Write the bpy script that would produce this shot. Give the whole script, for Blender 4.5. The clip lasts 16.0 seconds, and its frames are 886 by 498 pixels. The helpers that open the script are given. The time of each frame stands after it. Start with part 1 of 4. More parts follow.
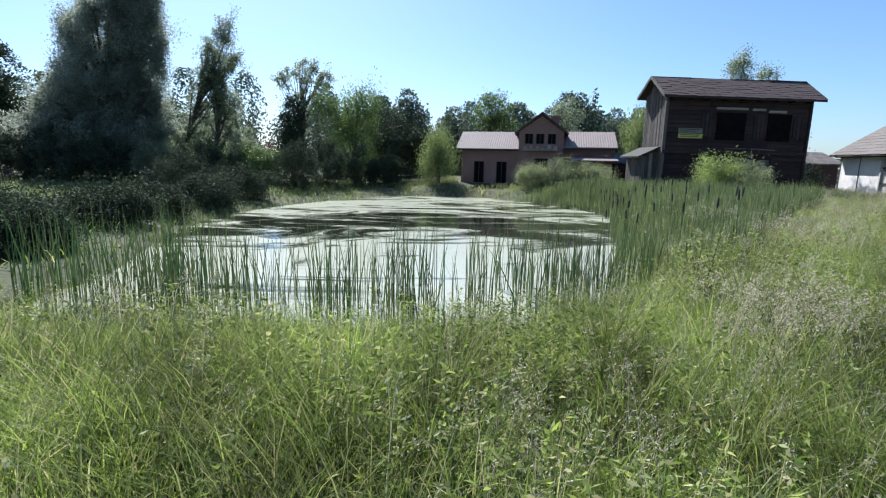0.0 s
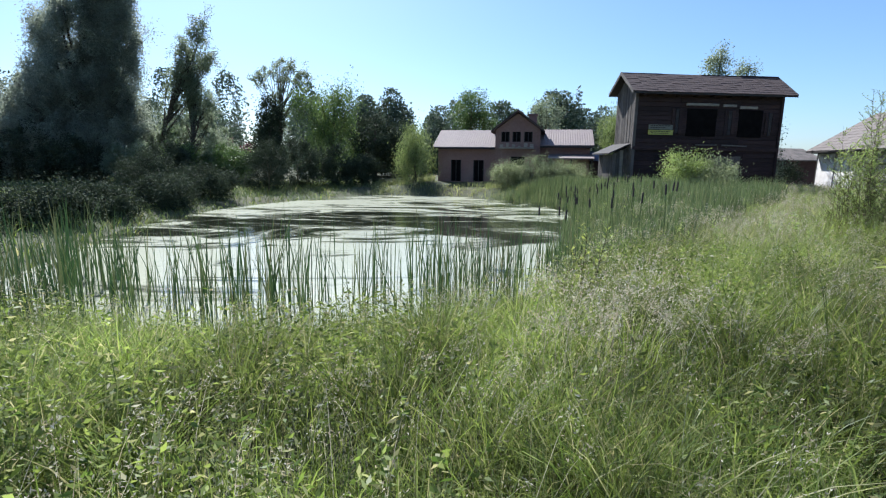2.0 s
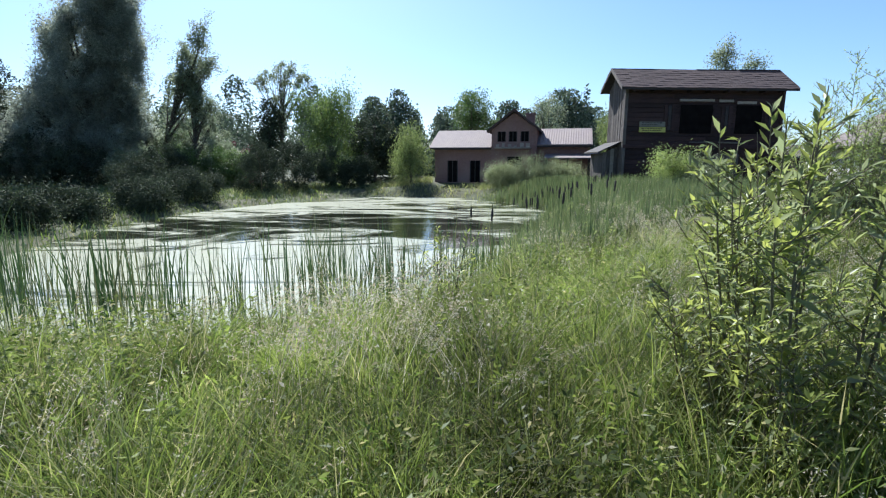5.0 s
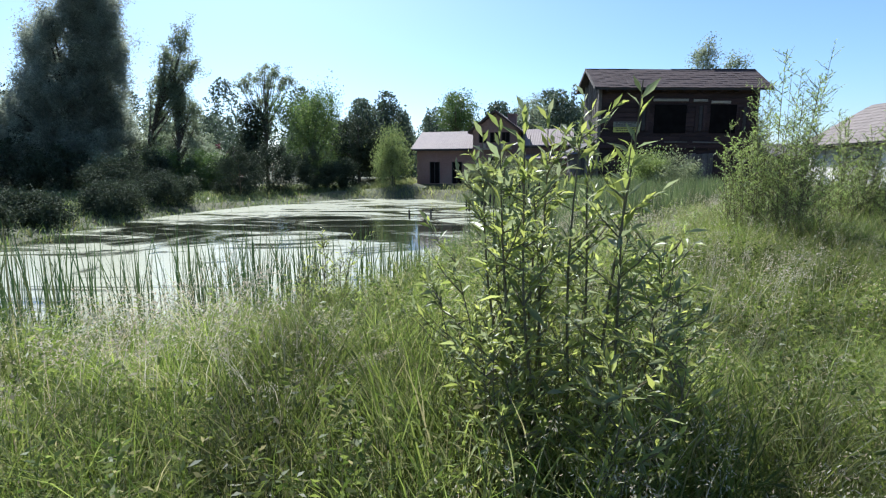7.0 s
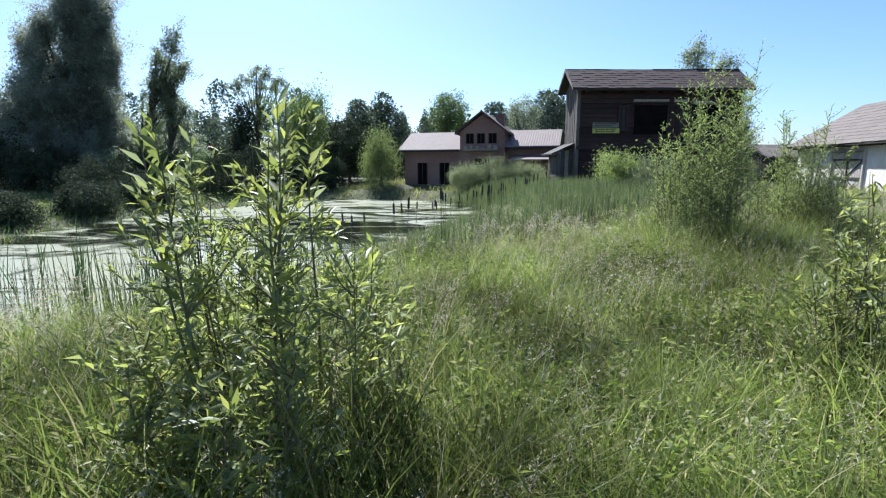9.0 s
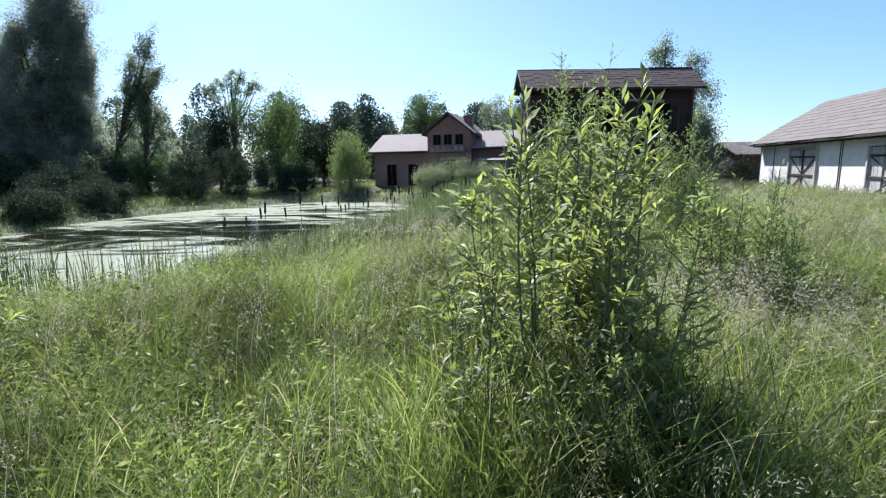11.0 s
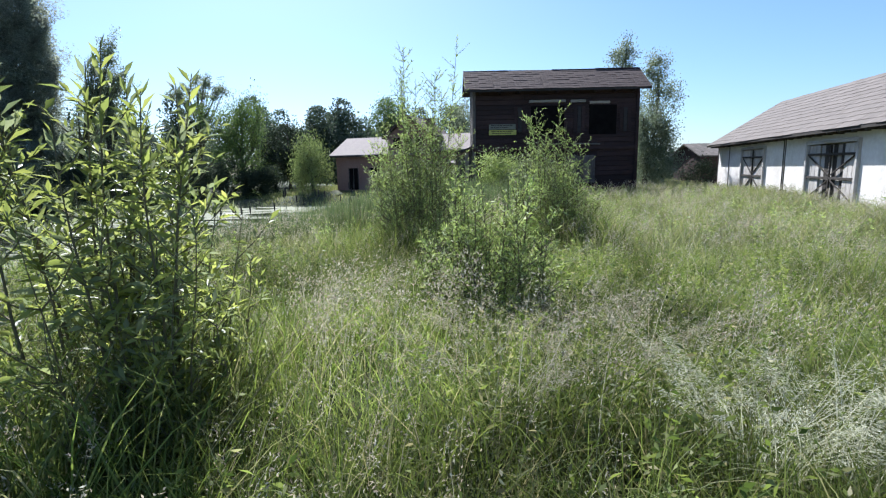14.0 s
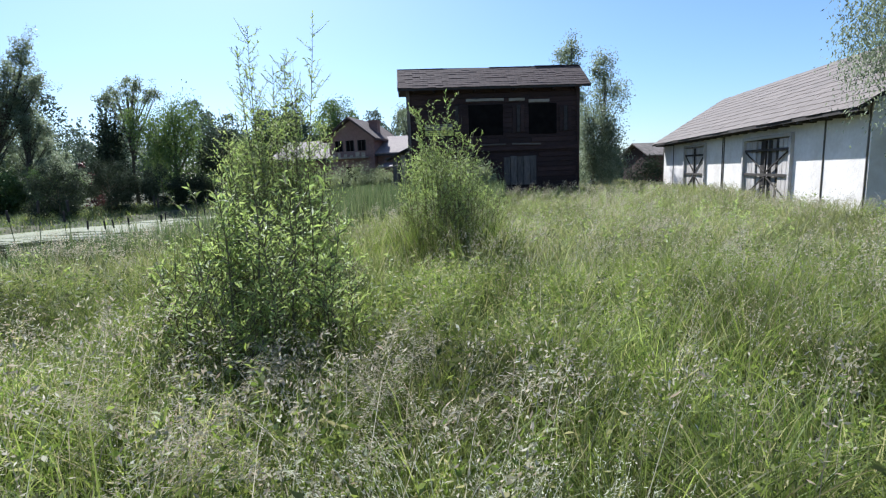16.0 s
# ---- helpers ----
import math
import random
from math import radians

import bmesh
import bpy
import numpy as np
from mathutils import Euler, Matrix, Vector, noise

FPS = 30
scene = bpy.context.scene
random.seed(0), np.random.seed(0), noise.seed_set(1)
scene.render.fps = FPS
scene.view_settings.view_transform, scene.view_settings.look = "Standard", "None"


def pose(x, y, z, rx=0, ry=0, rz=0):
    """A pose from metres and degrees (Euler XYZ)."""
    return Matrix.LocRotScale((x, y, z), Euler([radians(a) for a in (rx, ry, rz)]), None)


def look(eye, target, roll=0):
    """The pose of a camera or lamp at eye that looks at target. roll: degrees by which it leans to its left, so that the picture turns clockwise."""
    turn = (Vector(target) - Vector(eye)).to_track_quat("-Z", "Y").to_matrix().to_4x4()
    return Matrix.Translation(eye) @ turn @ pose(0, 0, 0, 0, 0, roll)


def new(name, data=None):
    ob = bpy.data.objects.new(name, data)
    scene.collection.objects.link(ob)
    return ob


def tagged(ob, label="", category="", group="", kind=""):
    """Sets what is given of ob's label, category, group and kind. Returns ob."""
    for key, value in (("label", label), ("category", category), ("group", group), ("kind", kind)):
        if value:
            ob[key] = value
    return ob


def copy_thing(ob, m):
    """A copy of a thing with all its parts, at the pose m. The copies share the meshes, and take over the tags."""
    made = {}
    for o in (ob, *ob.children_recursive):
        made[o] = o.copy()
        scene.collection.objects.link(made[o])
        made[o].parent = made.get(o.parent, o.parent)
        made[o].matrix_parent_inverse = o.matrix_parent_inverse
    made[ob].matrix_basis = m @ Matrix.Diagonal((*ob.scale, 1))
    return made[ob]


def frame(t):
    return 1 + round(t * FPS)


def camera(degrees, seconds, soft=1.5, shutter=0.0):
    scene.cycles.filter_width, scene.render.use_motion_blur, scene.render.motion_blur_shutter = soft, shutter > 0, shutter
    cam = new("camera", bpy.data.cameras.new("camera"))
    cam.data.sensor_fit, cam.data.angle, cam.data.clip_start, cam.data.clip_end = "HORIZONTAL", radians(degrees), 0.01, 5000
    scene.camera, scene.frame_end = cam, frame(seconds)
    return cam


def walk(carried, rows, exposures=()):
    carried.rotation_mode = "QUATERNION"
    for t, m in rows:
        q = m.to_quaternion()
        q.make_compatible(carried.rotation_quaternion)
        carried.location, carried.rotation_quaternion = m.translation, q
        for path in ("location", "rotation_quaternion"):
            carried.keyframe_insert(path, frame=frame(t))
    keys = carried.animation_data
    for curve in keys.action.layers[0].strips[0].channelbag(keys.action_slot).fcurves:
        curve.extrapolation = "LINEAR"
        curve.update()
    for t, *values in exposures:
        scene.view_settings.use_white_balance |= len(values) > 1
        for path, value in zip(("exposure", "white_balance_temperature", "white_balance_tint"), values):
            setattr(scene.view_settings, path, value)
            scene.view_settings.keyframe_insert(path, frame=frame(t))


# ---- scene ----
cam = camera(84.8, 16.0, soft=1.2)
PATH = [
    (0.0, pose(-0.679, -0.293, 1.732, 80.02, -1.21, -1.60)),
    (0.5, pose(-0.291, -0.252, 1.717, 80.02, -1.25, -1.16)),
    (1.0, pose(0.099, -0.204, 1.701, 79.80, -0.77, -1.27)),
    (1.5, pose(0.490, -0.145, 1.690, 80.17, -0.82, -1.59)),
    (2.0, pose(0.882, -0.064, 1.681, 80.01, -0.82, -1.89)),
    (2.5, pose(1.268, 0.028, 1.675, 79.98, -0.56, -2.58)),
    (3.0, pose(1.632, 0.095, 1.671, 80.18, -0.63, -2.44)),
    (5.5, pose(3.319, 0.324, 1.678, 80.12, -0.18, 1.29)),
    (6.0, pose(3.667, 0.363, 1.686, 80.20, -0.38, 0.98)),
    (6.5, pose(4.006, 0.381, 1.697, 80.26, -0.32, 1.00)),
    (7.0, pose(4.318, 0.365, 1.701, 80.24, 0.14, 0.97)),
    (7.5, pose(4.604, 0.341, 1.703, 80.33, -0.39, 0.82)),
    (8.0, pose(4.933, 0.360, 1.704, 80.28, -0.35, 1.35)),
    (8.5, pose(5.376, 0.439, 1.716, 80.13, -0.18, 2.19)),
    (9.0, pose(5.942, 0.503, 1.729, 80.31, 0.13, 2.10)),
    (11.5, pose(9.320, 0.508, 1.784, 80.35, 0.82, 2.89)),
    (12.0, pose(9.912, 0.566, 1.778, 80.36, 0.28, 3.03)),
    (12.5, pose(10.398, 0.676, 1.757, 80.45, 0.67, 3.30)),
    (13.0, pose(10.800, 0.775, 1.725, 80.58, 1.28, 3.00)),
    (13.5, pose(11.124, 0.862, 1.687, 80.80, 0.97, 3.15)),
    (14.0, pose(11.418, 0.979, 1.645, 80.85, 1.16, 2.76)),
    (14.5, pose(11.725, 1.179, 1.603, 80.81, 1.49, 2.27)),
    (15.0, pose(12.094, 1.443, 1.569, 81.20, 1.80, 1.64)),
    (15.5, pose(12.527, 1.801, 1.550, 81.33, 1.61, 1.32)),
    (16.0, pose(12.971, 2.318, 1.544, 81.24, 2.14, -0.88)),
]
walk(cam, PATH, [(0.0, 1.00, 5820, 9.0), (3.0, 1.06, 5820, 9.0), (6.0, 1.12, 5820, 9.0), (12.5, 1.12, 5820, 9.0), (16.0, 1.02, 5820, 9.0)])

# ---------------------------------------------------------------- light
SUN_EL, SUN_AZ = radians(47), radians(23)          # azimuth: to the left of +y
world = bpy.data.worlds.new("sky")
scene.world = world
world.use_nodes = True
wn = world.node_tree.nodes
sky = wn.new("ShaderNodeTexSky")
sky.sky_type = 'NISHITA'
sky.sun_disc = False
sky.sun_elevation = SUN_EL
sky.sun_rotation = -SUN_AZ
sky.air_density, sky.dust_density, sky.ozone_density = 1.0, 0.85, 6.0
wn["Background"].inputs["Strength"].default_value = 0.082
world.node_tree.links.new(sky.outputs["Color"], wn["Background"].inputs["Color"])
sun_data = bpy.data.lights.new("sun", 'SUN')
sun_data.energy, sun_data.angle, sun_data.color = 5.0, radians(0.6), (1.0, 0.96, 0.89)
sun = new("sun", sun_data)
sun.matrix_world = look((-20, 43, 40), (-20 + math.sin(SUN_AZ), 43 - math.cos(SUN_AZ), 40 - math.tan(SUN_EL)))

rng = np.random.default_rng(7)


# ---------------------------------------------------------------- materials
def material(name, c1, c2, scale=6.0, rough=0.8, bump=0.2, stretch=(1, 1, 1), big=0.7, stain=(0.1, 0.09, 0.08), stain_amount=0.0, metallic=0.0, island=0.0, piece=0.0):
    """Two-scale noise colour with bump; island/piece vary it per island or per object."""
    m = bpy.data.materials.new(name)
    m.use_nodes = True
    nt = m.node_tree
    n, ln = nt.nodes, nt.links
    b = n["Principled BSDF"]
    b.inputs["Roughness"].default_value = rough
    b.inputs["Metallic"].default_value = metallic
    co = n.new("ShaderNodeTexCoord")
    mp = n.new("ShaderNodeMapping")
    mp.inputs["Scale"].default_value = stretch
    ln.new(co.outputs["Object"], mp.inputs["Vector"])
    fine = n.new("ShaderNodeTexNoise")
    fine.inputs["Scale"].default_value, fine.inputs["Detail"].default_value = scale, 6
    ln.new(mp.outputs["Vector"], fine.inputs["Vector"])
    ramp = n.new("ShaderNodeValToRGB")
    ramp.color_ramp.elements[0].position, ramp.color_ramp.elements[1].position = 0.3, 0.7
    ramp.color_ramp.elements[0].color, ramp.color_ramp.elements[1].color = (*c1, 1), (*c2, 1)
    ln.new(fine.outputs["Fac"], ramp.inputs["Fac"])
    wide = n.new("ShaderNodeTexNoise")
    wide.inputs["Scale"].default_value, wide.inputs["Detail"].default_value = big, 4
    ln.new(co.outputs["Object"], wide.inputs["Vector"])
    mr = n.new("ShaderNodeMapRange")
    mr.inputs["From Min"].default_value, mr.inputs["From Max"].default_value = 0.42, 0.68
    mr.inputs["To Max"].default_value = stain_amount
    ln.new(wide.outputs["Fac"], mr.inputs["Value"])
    mix = n.new("ShaderNodeMix")
    mix.data_type = 'RGBA'
    ln.new(mr.outputs["Result"], mix.inputs["Factor"])
    ln.new(ramp.outputs["Color"], mix.inputs["A"])
    mix.inputs["B"].default_value = (*stain, 1)
    out = mix.outputs["Result"]
    if island or piece:
        hsv = n.new("ShaderNodeHueSaturation")
        vr = n.new("ShaderNodeMapRange")
        amount = island or piece
        vr.inputs["To Min"].default_value, vr.inputs["To Max"].default_value = 1 - amount, 1 + amount
        if island:
            src = n.new("ShaderNodeNewGeometry").outputs["Random Per Island"]
        else:
            src = n.new("ShaderNodeObjectInfo").outputs["Random"]
        ln.new(src, vr.inputs["Value"])
        ln.new(vr.outputs["Result"], hsv.inputs["Value"])
        ln.new(out, hsv.inputs["Color"])
        out = hsv.outputs["Color"]
    ln.new(out, b.inputs["Base Color"])
    if bump:
        bp = n.new("ShaderNodeBump")
        bp.inputs["Strength"].default_value, bp.inputs["Distance"].default_value = bump, 0.03
        ln.new(fine.outputs["Fac"], bp.inputs["Height"])
        ln.new(bp.outputs["Normal"], b.inputs["Normal"])
    return m


def leaf_material(name, colours, trans=0.4, rough=0.45, patch=0.25):
    """Foliage: colour by island, light passing through, broad patches over the crown."""
    m = bpy.data.materials.new(name)
    m.use_nodes = True
    n, ln = m.node_tree.nodes, m.node_tree.links
    b = n["Principled BSDF"]
    b.inputs["Roughness"].default_value = rough
    b.inputs["Specular IOR Level"].default_value = 0.3
    geo = n.new("ShaderNodeNewGeometry")
    ramp = n.new("ShaderNodeValToRGB")
    while len(ramp.color_ramp.elements) < len(colours):
        ramp.color_ramp.elements.new(0.5)
    for i, c in enumerate(colours):
        ramp.color_ramp.elements[i].position = i / (len(colours) - 1)
        ramp.color_ramp.elements[i].color = (*c, 1)
    ln.new(geo.outputs["Random Per Island"], ramp.inputs["Fac"])
    no = n.new("ShaderNodeTexNoise")
    no.inputs["Scale"].default_value, no.inputs["Detail"].default_value = 0.8, 3
    co = n.new("ShaderNodeTexCoord")
    ln.new(co.outputs["Object"], no.inputs["Vector"])
    mr = n.new("ShaderNodeMapRange")
    mr.inputs["From Min"].default_value, mr.inputs["From Max"].default_value = 0.3, 0.7
    mr.inputs["To Min"].default_value, mr.inputs["To Max"].default_value = 1 - patch, 1 + patch
    ln.new(no.outputs["Fac"], mr.inputs["Value"])
    hsv = n.new("ShaderNodeHueSaturation")
    ln.new(ramp.outputs["Color"], hsv.inputs["Color"])
    ln.new(mr.outputs["Result"], hsv.inputs["Value"])
    ln.new(hsv.outputs["Color"], b.inputs["Base Color"])
    tr = n.new("ShaderNodeBsdfTranslucent")
    gain = n.new("ShaderNodeHueSaturation")
    gain.inputs["Saturation"].default_value, gain.inputs["Value"].default_value = 1.05, 1.55
    ln.new(hsv.outputs["Color"], gain.inputs["Color"])
    ln.new(gain.outputs["Color"], tr.inputs["Color"])
    mx = n.new("ShaderNodeMixShader")
    mx.inputs["Fac"].default_value = trans
    ln.new(b.outputs["BSDF"], mx.inputs[1])
    ln.new(tr.outputs["BSDF"], mx.inputs[2])
    ln.new(mx.outputs["Shader"], n["Material Output"].inputs["Surface"])
    return m


def water_material():
    """Dark pond water under torn mats of duckweed, its colour paled for sky glare."""
    m = bpy.data.materials.new("pond_water")
    m.use_nodes = True
    n, ln = m.node_tree.nodes, m.node_tree.links
    b = n["Principled BSDF"]
    co = n.new("ShaderNodeTexCoord")
    mp = n.new("ShaderNodeMapping")
    mp.inputs["Scale"].default_value, mp.inputs["Rotation"].default_value = (0.2, 0.46, 1), (0, 0, radians(-14))
    ln.new(co.outputs["Object"], mp.inputs["Vector"])
    mats = n.new("ShaderNodeTexNoise")
    mats.inputs["Scale"].default_value, mats.inputs["Detail"].default_value, mats.inputs["Roughness"].default_value, mats.inputs["Distortion"].default_value = 0.9, 9, 0.66, 1.5
    ln.new(mp.outputs["Vector"], mats.inputs["Vector"])
    edge = n.new("ShaderNodeMapRange")
    edge.inputs["From Min"].default_value, edge.inputs["From Max"].default_value = 0.94, 1.03
    sep = n.new("ShaderNodeSeparateXYZ")
    ln.new(co.outputs["Object"], sep.inputs["Vector"])
    reach = n.new("ShaderNodeMapRange")
    reach.inputs["From Max"].default_value = 35
    slant = n.new("ShaderNodeMath")
    slant.operation = 'MULTIPLY_ADD'
    slant.inputs[1].default_value = -0.08
    ln.new(sep.outputs["X"], slant.inputs[0])
    ln.new(sep.outputs["Y"], slant.inputs[2])
    ln.new(slant.outputs["Value"], reach.inputs["Value"])
    belt = n.new("ShaderNodeValToRGB")
    el = belt.color_ramp.elements
    el[0].position, el[0].color = 0.36, (0.60, 0.60, 0.60, 1)
    el[1].position, el[1].color = 0.42, (0.42, 0.42, 0.42, 1)
    for at, v in ((0.54, 0.43), (0.64, 0.51), (0.9, 0.54)):
        e = el.new(at)
        e.color = (v, v, v, 1)
    ln.new(reach.outputs["Result"], belt.inputs["Fac"])
    cover = n.new("ShaderNodeMath")
    cover.operation = 'ADD'
    ln.new(mats.outputs["Fac"], cover.inputs[0])
    ln.new(belt.outputs["Color"], cover.inputs[1])
    ln.new(cover.outputs["Value"], edge.inputs["Value"])
    speck = n.new("ShaderNodeTexVoronoi")
    speck.inputs["Scale"].default_value = 30
    ln.new(co.outputs["Object"], speck.inputs["Vector"])
    # duckweed specks, with the whitish sky glare mixed into their colour
    weed = n.new("ShaderNodeValToRGB")
    weed.color_ramp.elements[0].color, weed.color_ramp.elements[1].color = (0.45, 0.45, 0.35, 1), (0.30, 0.31, 0.21, 1)
    ln.new(speck.outputs["Distance"], weed.inputs["Fac"])
    mix = n.new("ShaderNodeMix")
    mix.data_type = 'RGBA'
    ln.new(edge.outputs["Result"], mix.inputs["Factor"])
    mix.inputs["A"].default_value = (0.016, 0.018, 0.012, 1)
    ln.new(weed.outputs["Color"], mix.inputs["B"])
    ln.new(mix.outputs["Result"], b.inputs["Base Color"])
    rr = n.new("ShaderNodeMapRange")
    rr.inputs["To Min"].default_value, rr.inputs["To Max"].default_value = 0.04, 0.24
    ln.new(edge.outputs["Result"], rr.inputs["Value"])
    ln.new(rr.outputs["Result"], b.inputs["Roughness"])
    b.inputs["IOR"].default_value = 1.45
    rip = n.new("ShaderNodeTexNoise")
    rip.inputs["Scale"].default_value, rip.inputs["Detail"].default_value = 7, 3
    ln.new(co.outputs["Object"], rip.inputs["Vector"])
    bp = n.new("ShaderNodeBump")
    bp.inputs["Strength"].default_value, bp.inputs["Distance"].default_value = 0.12, 0.02
    ln.new(rip.outputs["Fac"], bp.inputs["Height"])
    ln.new(bp.outputs["Normal"], b.inputs["Normal"])
    return m


M_GROUND = material("meadow_soil", (0.03, 0.038, 0.014), (0.065, 0.075, 0.028), 9, 0.95, 0.5, big=0.25, stain=(0.09, 0.07, 0.035), stain_amount=0.6)
M_WATER = water_material()
M_GRASS = leaf_material("meadow_grass", [(0.06, 0.095, 0.02), (0.125, 0.165, 0.036), (0.20, 0.235, 0.06), (0.12, 0.15, 0.05), (0.30, 0.27, 0.135)], 0.5, 0.5, 0.65)
M_MEADOW = leaf_material("ripe_meadow_grass", [(0.12, 0.155, 0.045), (0.195, 0.22, 0.078), (0.27, 0.275, 0.115), (0.165, 0.19, 0.065), (0.35, 0.315, 0.175)], 0.42, 0.55, 0.4)
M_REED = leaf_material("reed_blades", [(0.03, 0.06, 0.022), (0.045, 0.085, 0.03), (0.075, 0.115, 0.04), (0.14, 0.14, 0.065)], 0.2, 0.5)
M_SEED = leaf_material("dry_seed_heads", [(0.28, 0.26, 0.17), (0.38, 0.36, 0.26), (0.36, 0.28, 0.20), (0.48, 0.46, 0.37)], 0.35, 0.7, 0.15)
M_PLUME = leaf_material("pale_plumes", [(0.38, 0.38, 0.25), (0.47, 0.46, 0.33), (0.55, 0.54, 0.42)], 0.35, 0.6, 0.12)
M_WILLOW = leaf_material("willow_leaves", [(0.14, 0.17, 0.055), (0.23, 0.265, 0.07), (0.34, 0.36, 0.10), (0.17, 0.20, 0.10), (0.22, 0.24, 0.13)], 0.52, 0.38)
M_OLD_WILLOW = leaf_material("old_willow_leaves", [(0.07, 0.11, 0.035), (0.11, 0.16, 0.05), (0.17, 0.22, 0.06)], 0.4, 0.5)
M_SAPLING = leaf_material("sapling_leaves", [(0.16, 0.22, 0.06), (0.25, 0.31, 0.09), (0.33, 0.38, 0.13), (0.20, 0.26, 0.10)], 0.45, 0.5)
M_HEDGE = leaf_material("pale_hedge_leaves", [(0.16, 0.19, 0.09), (0.23, 0.26, 0.13), (0.29, 0.31, 0.17)], 0.4, 0.55)
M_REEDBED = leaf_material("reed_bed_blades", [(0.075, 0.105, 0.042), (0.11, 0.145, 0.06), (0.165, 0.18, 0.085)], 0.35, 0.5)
M_POPLAR = leaf_material("poplar_leaves", [(0.16, 0.18, 0.14), (0.22, 0.24, 0.185), (0.29, 0.31, 0.24)], 0.58, 0.6, 0.35)
# backlit shade of the far bank put into the leaf colour
M_DARK = leaf_material("leaves_darkened_for_shade", [(0.03, 0.04, 0.024), (0.042, 0.055, 0.03), (0.06, 0.078, 0.04)], 0.14, 0.9)
M_GREY = leaf_material("silver_leaves", [(0.12, 0.15, 0.09), (0.17, 0.20, 0.125), (0.23, 0.255, 0.165)], 0.48, 0.5)
M_MIDGREEN = leaf_material("garden_leaves", [(0.05, 0.09, 0.025), (0.09, 0.14, 0.04), (0.13, 0.18, 0.06)], 0.3, 0.5)
M_GOLD = leaf_material("weeping_leaves", [(0.115, 0.155, 0.05), (0.17, 0.21, 0.075), (0.22, 0.255, 0.10)], 0.4, 0.45)
M_RED = leaf_material("purple_leaves", [(0.08, 0.03, 0.035), (0.13, 0.05, 0.05)], 0.25, 0.5)
M_PINE = leaf_material("conifer_needles", [(0.055, 0.08, 0.05), (0.08, 0.11, 0.07), (0.11, 0.13, 0.09)], 0.25, 0.7)
M_BARK = material("bark", (0.05, 0.04, 0.03), (0.12, 0.10, 0.075), 14, 0.95, 0.8, (1, 1, 0.25))
M_TWIG = material("young_bark", (0.09, 0.08, 0.04), (0.16, 0.13, 0.07), 20, 0.8, 0.3)
M_TIMBER = material("tarred_timber", (0.019, 0.0095, 0.0085), (0.044, 0.021, 0.018), 10, 0.9, 0.5, (0.25, 1, 3), stain=(0.06, 0.034, 0.029), stain_amount=0.4, piece=0.35)
M_GABLE = material("weathered_boards", (0.07, 0.058, 0.05), (0.16, 0.135, 0.115), 12, 0.9, 0.5, (3, 3, 0.3), stain=(0.05, 0.04, 0.035), stain_amount=0.5, piece=0.35)
M_PALE = material("pale_bare_wood", (0.22, 0.18, 0.14), (0.36, 0.31, 0.25), 9, 0.85, 0.3, (0.3, 1, 1), piece=0.2)
M_SHINGLE = material("mossy_shingles", (0.05, 0.031, 0.029), (0.095, 0.06, 0.055), 16, 0.95, 0.8, (2, 0.5, 1), big=1.4, stain=(0.055, 0.045, 0.036), stain_amount=0.6, piece=0.10)
M_BRICK = material("old_brick", (0.17, 0.095, 0.078), (0.255, 0.15, 0.125), 11, 0.9, 0.5, stain=(0.30, 0.22, 0.18), stain_amount=0.35)
M_TILE = material("clay_roof", (0.15, 0.115, 0.108), (0.225, 0.175, 0.165), 8, 0.8, 0.3, stain=(0.22, 0.18, 0.15), stain_amount=0.5, piece=0.12)
M_DARKWOOD = material("dark_trim", (0.025, 0.02, 0.018), (0.05, 0.04, 0.035), 10, 0.85, 0.3)
# darkness inside openings as a flat colour, without any gloss
M_UNLIT = material("unlit_opening_black", (0.007, 0.006, 0.006), (0.014, 0.012, 0.011), 3, 1.0, 0)
M_UNLIT.node_tree.nodes["Principled BSDF"].inputs["Specular IOR Level"].default_value = 0.0
M_PLASTER = material("limewash", (0.76, 0.705, 0.67), (0.86, 0.81, 0.775), 7, 0.92, 0.35, big=1.1, stain=(0.50, 0.44, 0.38), stain_amount=0.45)
M_FELT = material("grey_roofing", (0.11, 0.09, 0.08), (0.20, 0.168, 0.15), 5, 0.9, 0.5, (1, 0.3, 1), big=1.6, stain=(0.075, 0.066, 0.056), stain_amount=0.75, piece=0.10)
M_DOORWOOD = material("grey_planks", (0.42, 0.38, 0.36), (0.60, 0.56, 0.53), 14, 0.9, 0.4, (3, 3, 0.3), stain=(0.18, 0.15, 0.13), stain_amount=0.5, piece=0.25)
M_SIGN = material("yellow_sign", (0.42, 0.38, 0.07), (0.55, 0.50, 0.12), 5, 0.6, 0.05)
M_SIGNGREY = material("grey_sign", (0.16, 0.15, 0.11), (0.22, 0.20, 0.15), 5, 0.6, 0.05)
M_TARP = material("blue_tarp", (0.12, 0.17, 0.30), (0.17, 0.23, 0.38), 4, 0.5, 0.3)


# ---------------------------------------------------------------- builders
def mesh_np(name, v, f, mat, parent=None, label=""):
    """A mesh object from arrays: v (n, 3), f (m, k)."""
    me = bpy.data.meshes.new(name)
    v, f = np.asarray(v, np.float32), np.asarray(f, np.int32)
    k = f.shape[1]
    me.vertices.add(len(v))
    me.vertices.foreach_set("co", v.ravel())
    me.loops.add(f.size)
    me.loops.foreach_set("vertex_index", f.ravel())
    me.polygons.add(len(f))
    me.polygons.foreach_set("loop_start", np.arange(len(f), dtype=np.int32) * k)
    me.update(calc_edges=True)
    me.materials.append(mat)
    ob = new(name, me)
    if parent:
        ob.parent = parent
    if label:
        ob["label"] = label
    return ob


